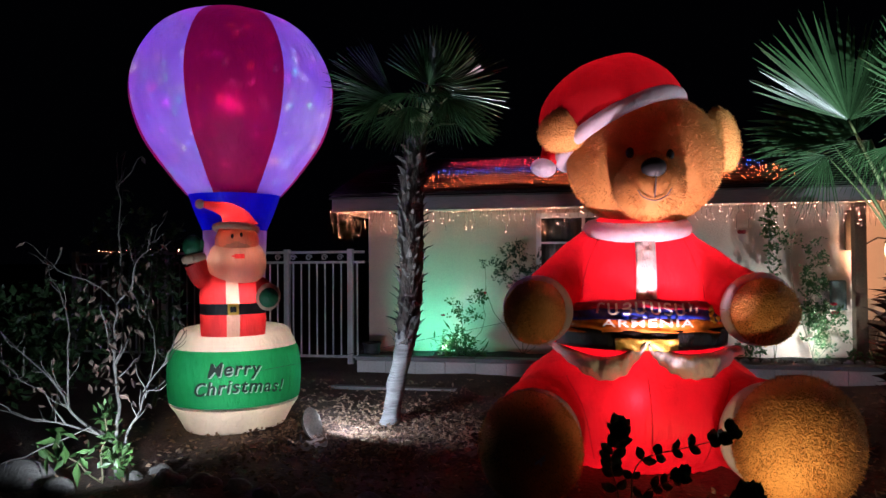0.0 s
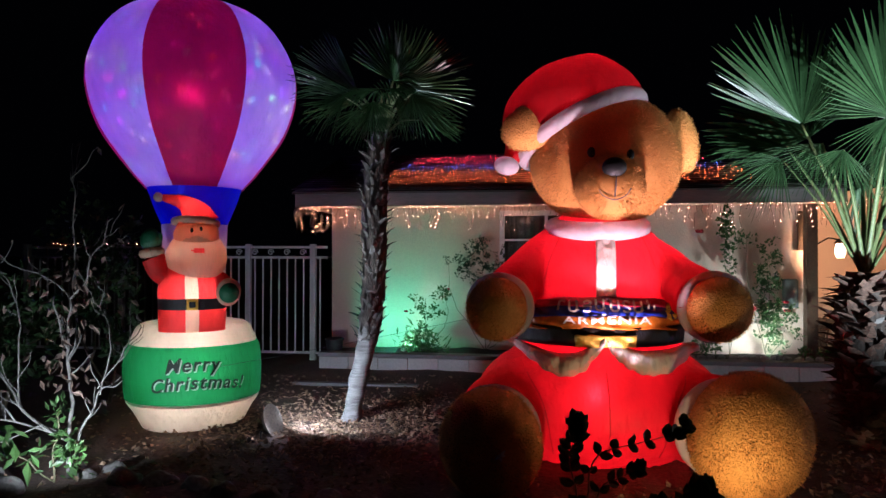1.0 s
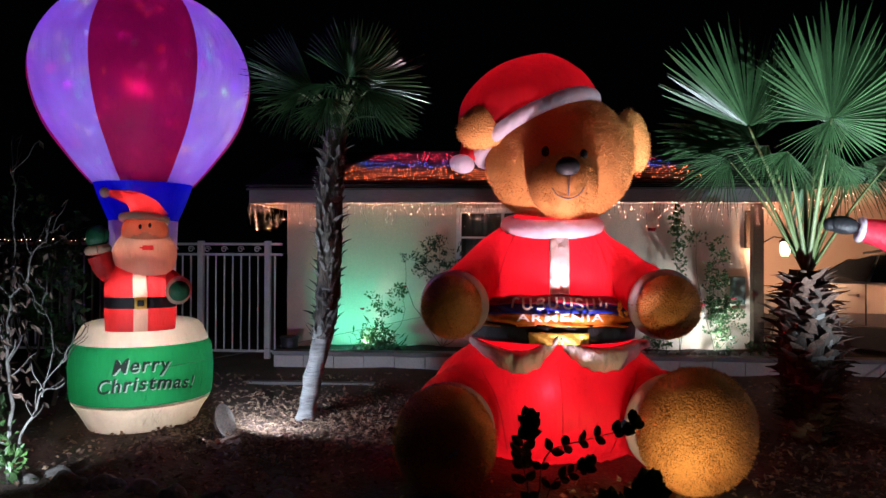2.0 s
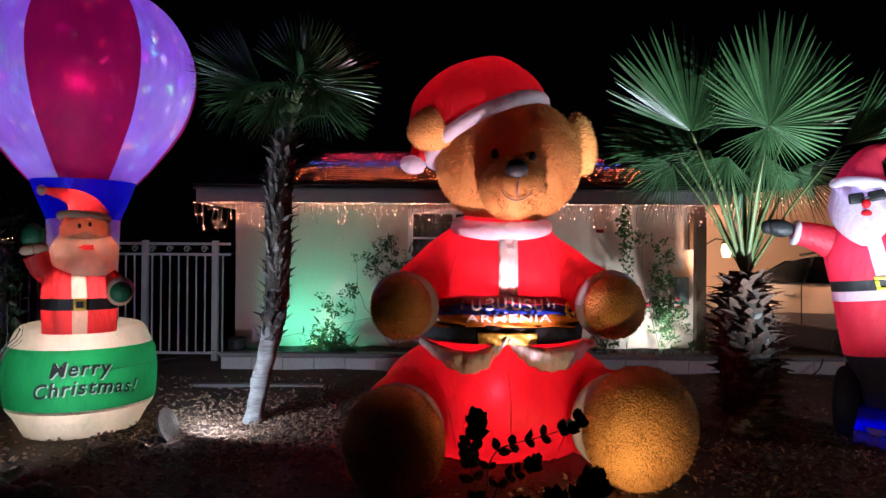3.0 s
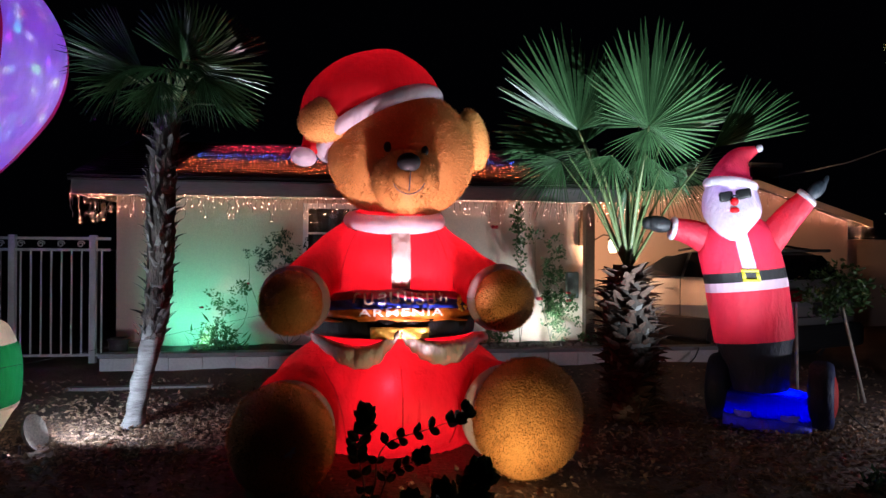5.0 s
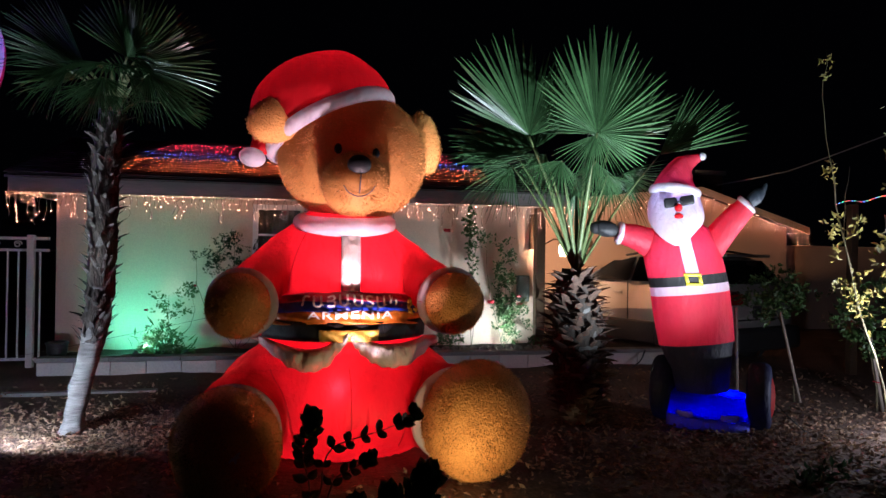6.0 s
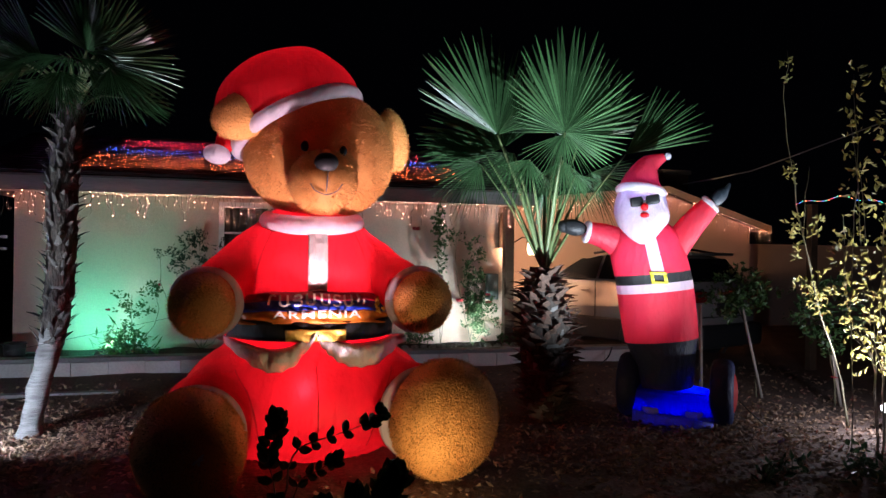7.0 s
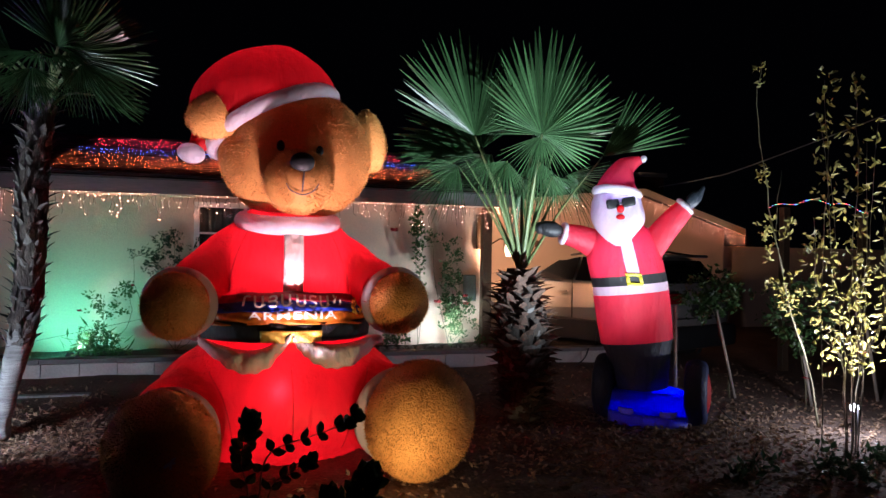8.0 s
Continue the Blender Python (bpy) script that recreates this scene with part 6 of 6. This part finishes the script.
gp = [(x, 9.0, 2.48 + 0.14 * math.sin((x - 9.1) * 1.6) + 0.03 * math.sin(x * 9)) for x in np.arange(9.1, 11.1, 0.055)]
for nm, m, k in (("red", G_RED, 0), ("blue", G_BLUE, 1), ("green", glow("green_bulb", (0.05, 1.0, 0.3), 14), 2), ("orange", G_ORANGE, 3)):
    under(bulbs("bulb_row", gp[k::4], 0.0065, m, glr))
gw = tube([gp[0], *gp[4::4], gp[-1]], 0.005, 4)
under(part("wire", gw, M_INK, glr))
for x in (9.45, 11.05):
    under(part("post", box((x - 0.06, 9.01, -0.2), (x + 0.06, 9.12, 2.5), 0.006), M_BROWN, glr, smooth=False))
tagged(part("power_cable", tube(smooth_path([(6.5, 10.05, 0.15), (6.35, 9.9, 0.02), (6.15, 9.8, -0.08), (5.7, 9.3, -0.11), (5.2, 8.0, -0.14)], 6), 0.012, 6), M_SHELL), "black power cable lying beside the planter", "cable")
guy = tube(smooth_path([(-2.2, 6.4, 0.55), (-0.9, 7.15, 0.75), (0.6, 9.0, 0.95)], 5), 0.002, 4)
tagged(part("guy_rope", guy, M_SHELL), "thin dark guy rope across the yard", "rope")

far = thing("distant_lights", "row of tiny warm lights far in the distance", "string lights", place=(-31, 45, -0.2))
under(bulbs("bulb_row", [(-34.4 + 0.33 * k, 45, 2.42 + 0.05 * math.sin(k)) for k in range(22) if k % 5], 0.02, G_WARM, far))
# unseen wire and posts added to carry the far lights
under(part("wire", tube([(-34.6, 45, 2.42), (-27.2, 45, 2.42)], 0.02, 4), M_INK, far))
for x in (-34.6, -27.2):
    under(part("post", tube([(x, 45.05, -0.3), (x, 45.05, 2.5)], 0.08, 6), M_INK, far))

# ---- parked car ----
M_PAINT = surface("silver_car_paint", (0.34, 0.325, 0.31), (0.29, 0.28, 0.27), 0.28, 0.3, 1, 90, 0.02, 0.001, coat=0.6)
M_CARGLASS = glass("car_glass", (0.012, 0.013, 0.015), 0.02)
M_RUBBER = surface("tyre_rubber", (0.02, 0.02, 0.021), None, 0.85)
M_ALLOY = surface("alloy_rim", (0.35, 0.35, 0.36), (0.25, 0.25, 0.26), 0.35, 0.8)
car = thing("parked_car", "pale silver hatchback parked nose-in before the garage", "car", place=(7.42, 9.2, -0.1))
car.rotation_euler = (0, 0, radians(111))
# x runs from the tail to the nose, y from the near flank (0) to the far one (-1.86)
WIDE, BELT, ROOF = 1.86, 1.27, 1.84
side = [(0.1, 0.42), (0.02, 0.62), (0.0, 0.95), (0.05, 1.2), (0.12, 1.3), (0.3, 1.58), (0.42, 1.74), (0.7, 1.8), (1.4, 1.84), (2.1, 1.8), (2.55, 1.68), (3.0, 1.42), (3.3, 1.22), (3.45, 1.16), (4.1, 1.04), (4.45, 0.9), (4.6, 0.7), (4.58, 0.42)]


def flank(z, t):
    """Across the car at a height: t from 0 (near) to 1 (far)."""
    tuck = (0.05 if z < 0.55 else 0.0) + (0.27 * (z - BELT) / (ROOF - BELT) if z > BELT else 0.0)
    return -tuck - t * (WIDE - 2 * tuck)


bm = bmesh.new()
rows = [[(x + 0.1 * (2 * t - 1) ** 2 * (1 if x < 0.5 else -1 if x > 3.9 else 0), flank(z, t), z - 0.05 * (2 * t - 1) ** 2 * (z > 1.3)) for t in np.linspace(0, 1, 13)] for x, z in side]
sheet(rows, 0.0, bm)
for t in (0, -1):
    vs = [bm.verts.new(Vector(row[t])) for row in rows]
    bm.faces.new(vs if t else vs[::-1])
bmesh.ops.remove_doubles(bm, verts=bm.verts[:], dist=0.001)
bmesh.ops.recalc_face_normals(bm, faces=bm.faces[:])
part("body", bm, M_PAINT, car, "pale silver painted body", False)
part("sill", box((0.15, -WIDE + 0.02, 0.28), (4.5, 0.012, 0.66), 0.03), M_SHELL, car, "black lower cladding", False)
part("rear_bumper", box((-0.1, -WIDE + 0.06, 0.3), (0.3, -0.06, 0.66), 0.06), M_SHELL, car, "black rear bumper", False)


def car_pane(pts, label):
    bm = bmesh.new()
    bmesh.ops.solidify(bm, geom=[bm.faces.new([bm.verts.new(p) for p in pts])], thickness=0.006)
    part("window", bm, M_CARGLASS, car, label, False)


for pts in ([(3.02, 1.33), (2.9, 1.42), (2.5, 1.64), (2.1, 1.73), (2.0, 1.74), (2.0, 1.33)], [(1.94, 1.33), (1.94, 1.745), (1.4, 1.77), (1.05, 1.75), (1.05, 1.33)], [(0.99, 1.33), (0.99, 1.745), (0.66, 1.71), (0.5, 1.62), (0.6, 1.36)]):
    car_pane([Vector((x, flank(z, 0) + 0.016, z)) for x, z in pts], "dark tinted side window")
car_pane([Vector((x - 0.03 + 0.085 * (2 * t - 1) ** 2, flank(z, t), z - 0.02)) for x, z, t in ((0.16, 1.36, 0.06), (0.16, 1.36, 0.5), (0.16, 1.36, 0.94), (0.4, 1.73, 0.9), (0.4, 1.73, 0.5), (0.4, 1.73, 0.1))], "dark rear window")
car_pane([Vector((x + 0.03, flank(z, t), z + 0.02)) for x, z, t in ((3.25, 1.25, 0.06), (2.6, 1.66, 0.1), (2.6, 1.66, 0.9), (3.25, 1.25, 0.94))], "dark windscreen")
part("spoiler", box((0.28, -WIDE + 0.34, 1.76), (0.62, -0.34, 1.81), 0.02), M_PAINT, car, "pale spoiler over the rear window", False)
part("seam", box((1.99, -0.004, 0.55), (2.005, 0.004, 1.3)), M_SHELL, car, "dark door gap", False)
part("seam", box((1.0, -0.004, 0.6), (1.015, 0.004, 1.3)), M_SHELL, car, "dark door gap", False)
part("tailgate_seam", box((-0.012, -WIDE + 0.2, 0.78), (0.03, -0.2, 0.79)), M_SHELL, car, "dark tailgate gap", False)
part("plate_recess", box((-0.012, -1.25, 0.82), (0.03, -0.62, 1.0), 0.006), M_SHELL, car, "dark recess in the tailgate", False)
for x in (1.0, 3.72):
    for s, y in ((1, -0.08), (-1, -WIDE + 0.08)):
        arch = lathe([(0.42, -0.03), (0.46, 0.0), (0.42, 0.03)], (0, 0, 0), 28)
        arch.transform(pose(x, y + 0.075 * s, 0.33, 90, 0, 0))
        part("wheel_arch", arch, M_SHELL, car, "black wheel arch")
        ty = lathe([(0.22, -0.11), (0.33, -0.12), (0.37, -0.08), (0.375, 0.0), (0.37, 0.08), (0.33, 0.12), (0.22, 0.11)], (0, 0, 0), 32)
        ty.transform(pose(x, y, 0.33, 90, 0, 0))
        wheel = part("wheel", ty, M_RUBBER, car, "black tyre")
        rim = lathe([(0.23, 0.1), (0.21, 0.07), (0.19, 0.09), (0.06, 0.1), (0.001, 0.11)], (0, 0, 0), 24)
        for k in range(5):
            box((-0.025, 0.04, 0.09), (0.025, 0.2, 0.125), 0.004, bm=rim)
            bmesh.ops.rotate(rim, verts=rim.verts[:], cent=(0, 0, 0), matrix=Matrix.Rotation(math.tau / 5, 3, "Z"))
        rim.transform(pose(x, y, 0.33, -90 if s > 0 else 90, 0, 0))
        part("rim", rim, M_ALLOY, wheel, "spoked alloy rim", False)
M_TAIL = surface("red_lens", (0.2, 0.01, 0.01), None, 0.2)
for y0, y1 in ((-0.34, -0.02), (-WIDE + 0.02, -WIDE + 0.34)):
    part("tail_light", box((-0.02, y0, 1.02), (0.26, y1 + 0.01, 1.2), 0.03), M_TAIL, car, "dark red tail light", False)
    part("headlight", box((4.2, y0, 0.86), (4.52, y1, 1.0), 0.03), M_ALLOY, car, "clear headlight", False)
part("mirror", ball((2.95, 0.1, 1.36), (0.1, 0.1, 0.08), u=16, v=10), M_PAINT, car)
for k in (-0.3, -WIDE + 0.3):
    part("roof_rail", tube(smooth_path([(0.6, k, 1.79), (1.4, k, 1.88), (2.3, k, 1.78)], 5), 0.02, 8), M_SHELL, car)
for k in (1.12, 2.12):
    part("door_handle", box((k, -0.01, 1.1), (k + 0.2, 0.03, 1.14), 0.008), M_ALLOY, car, smooth=False)
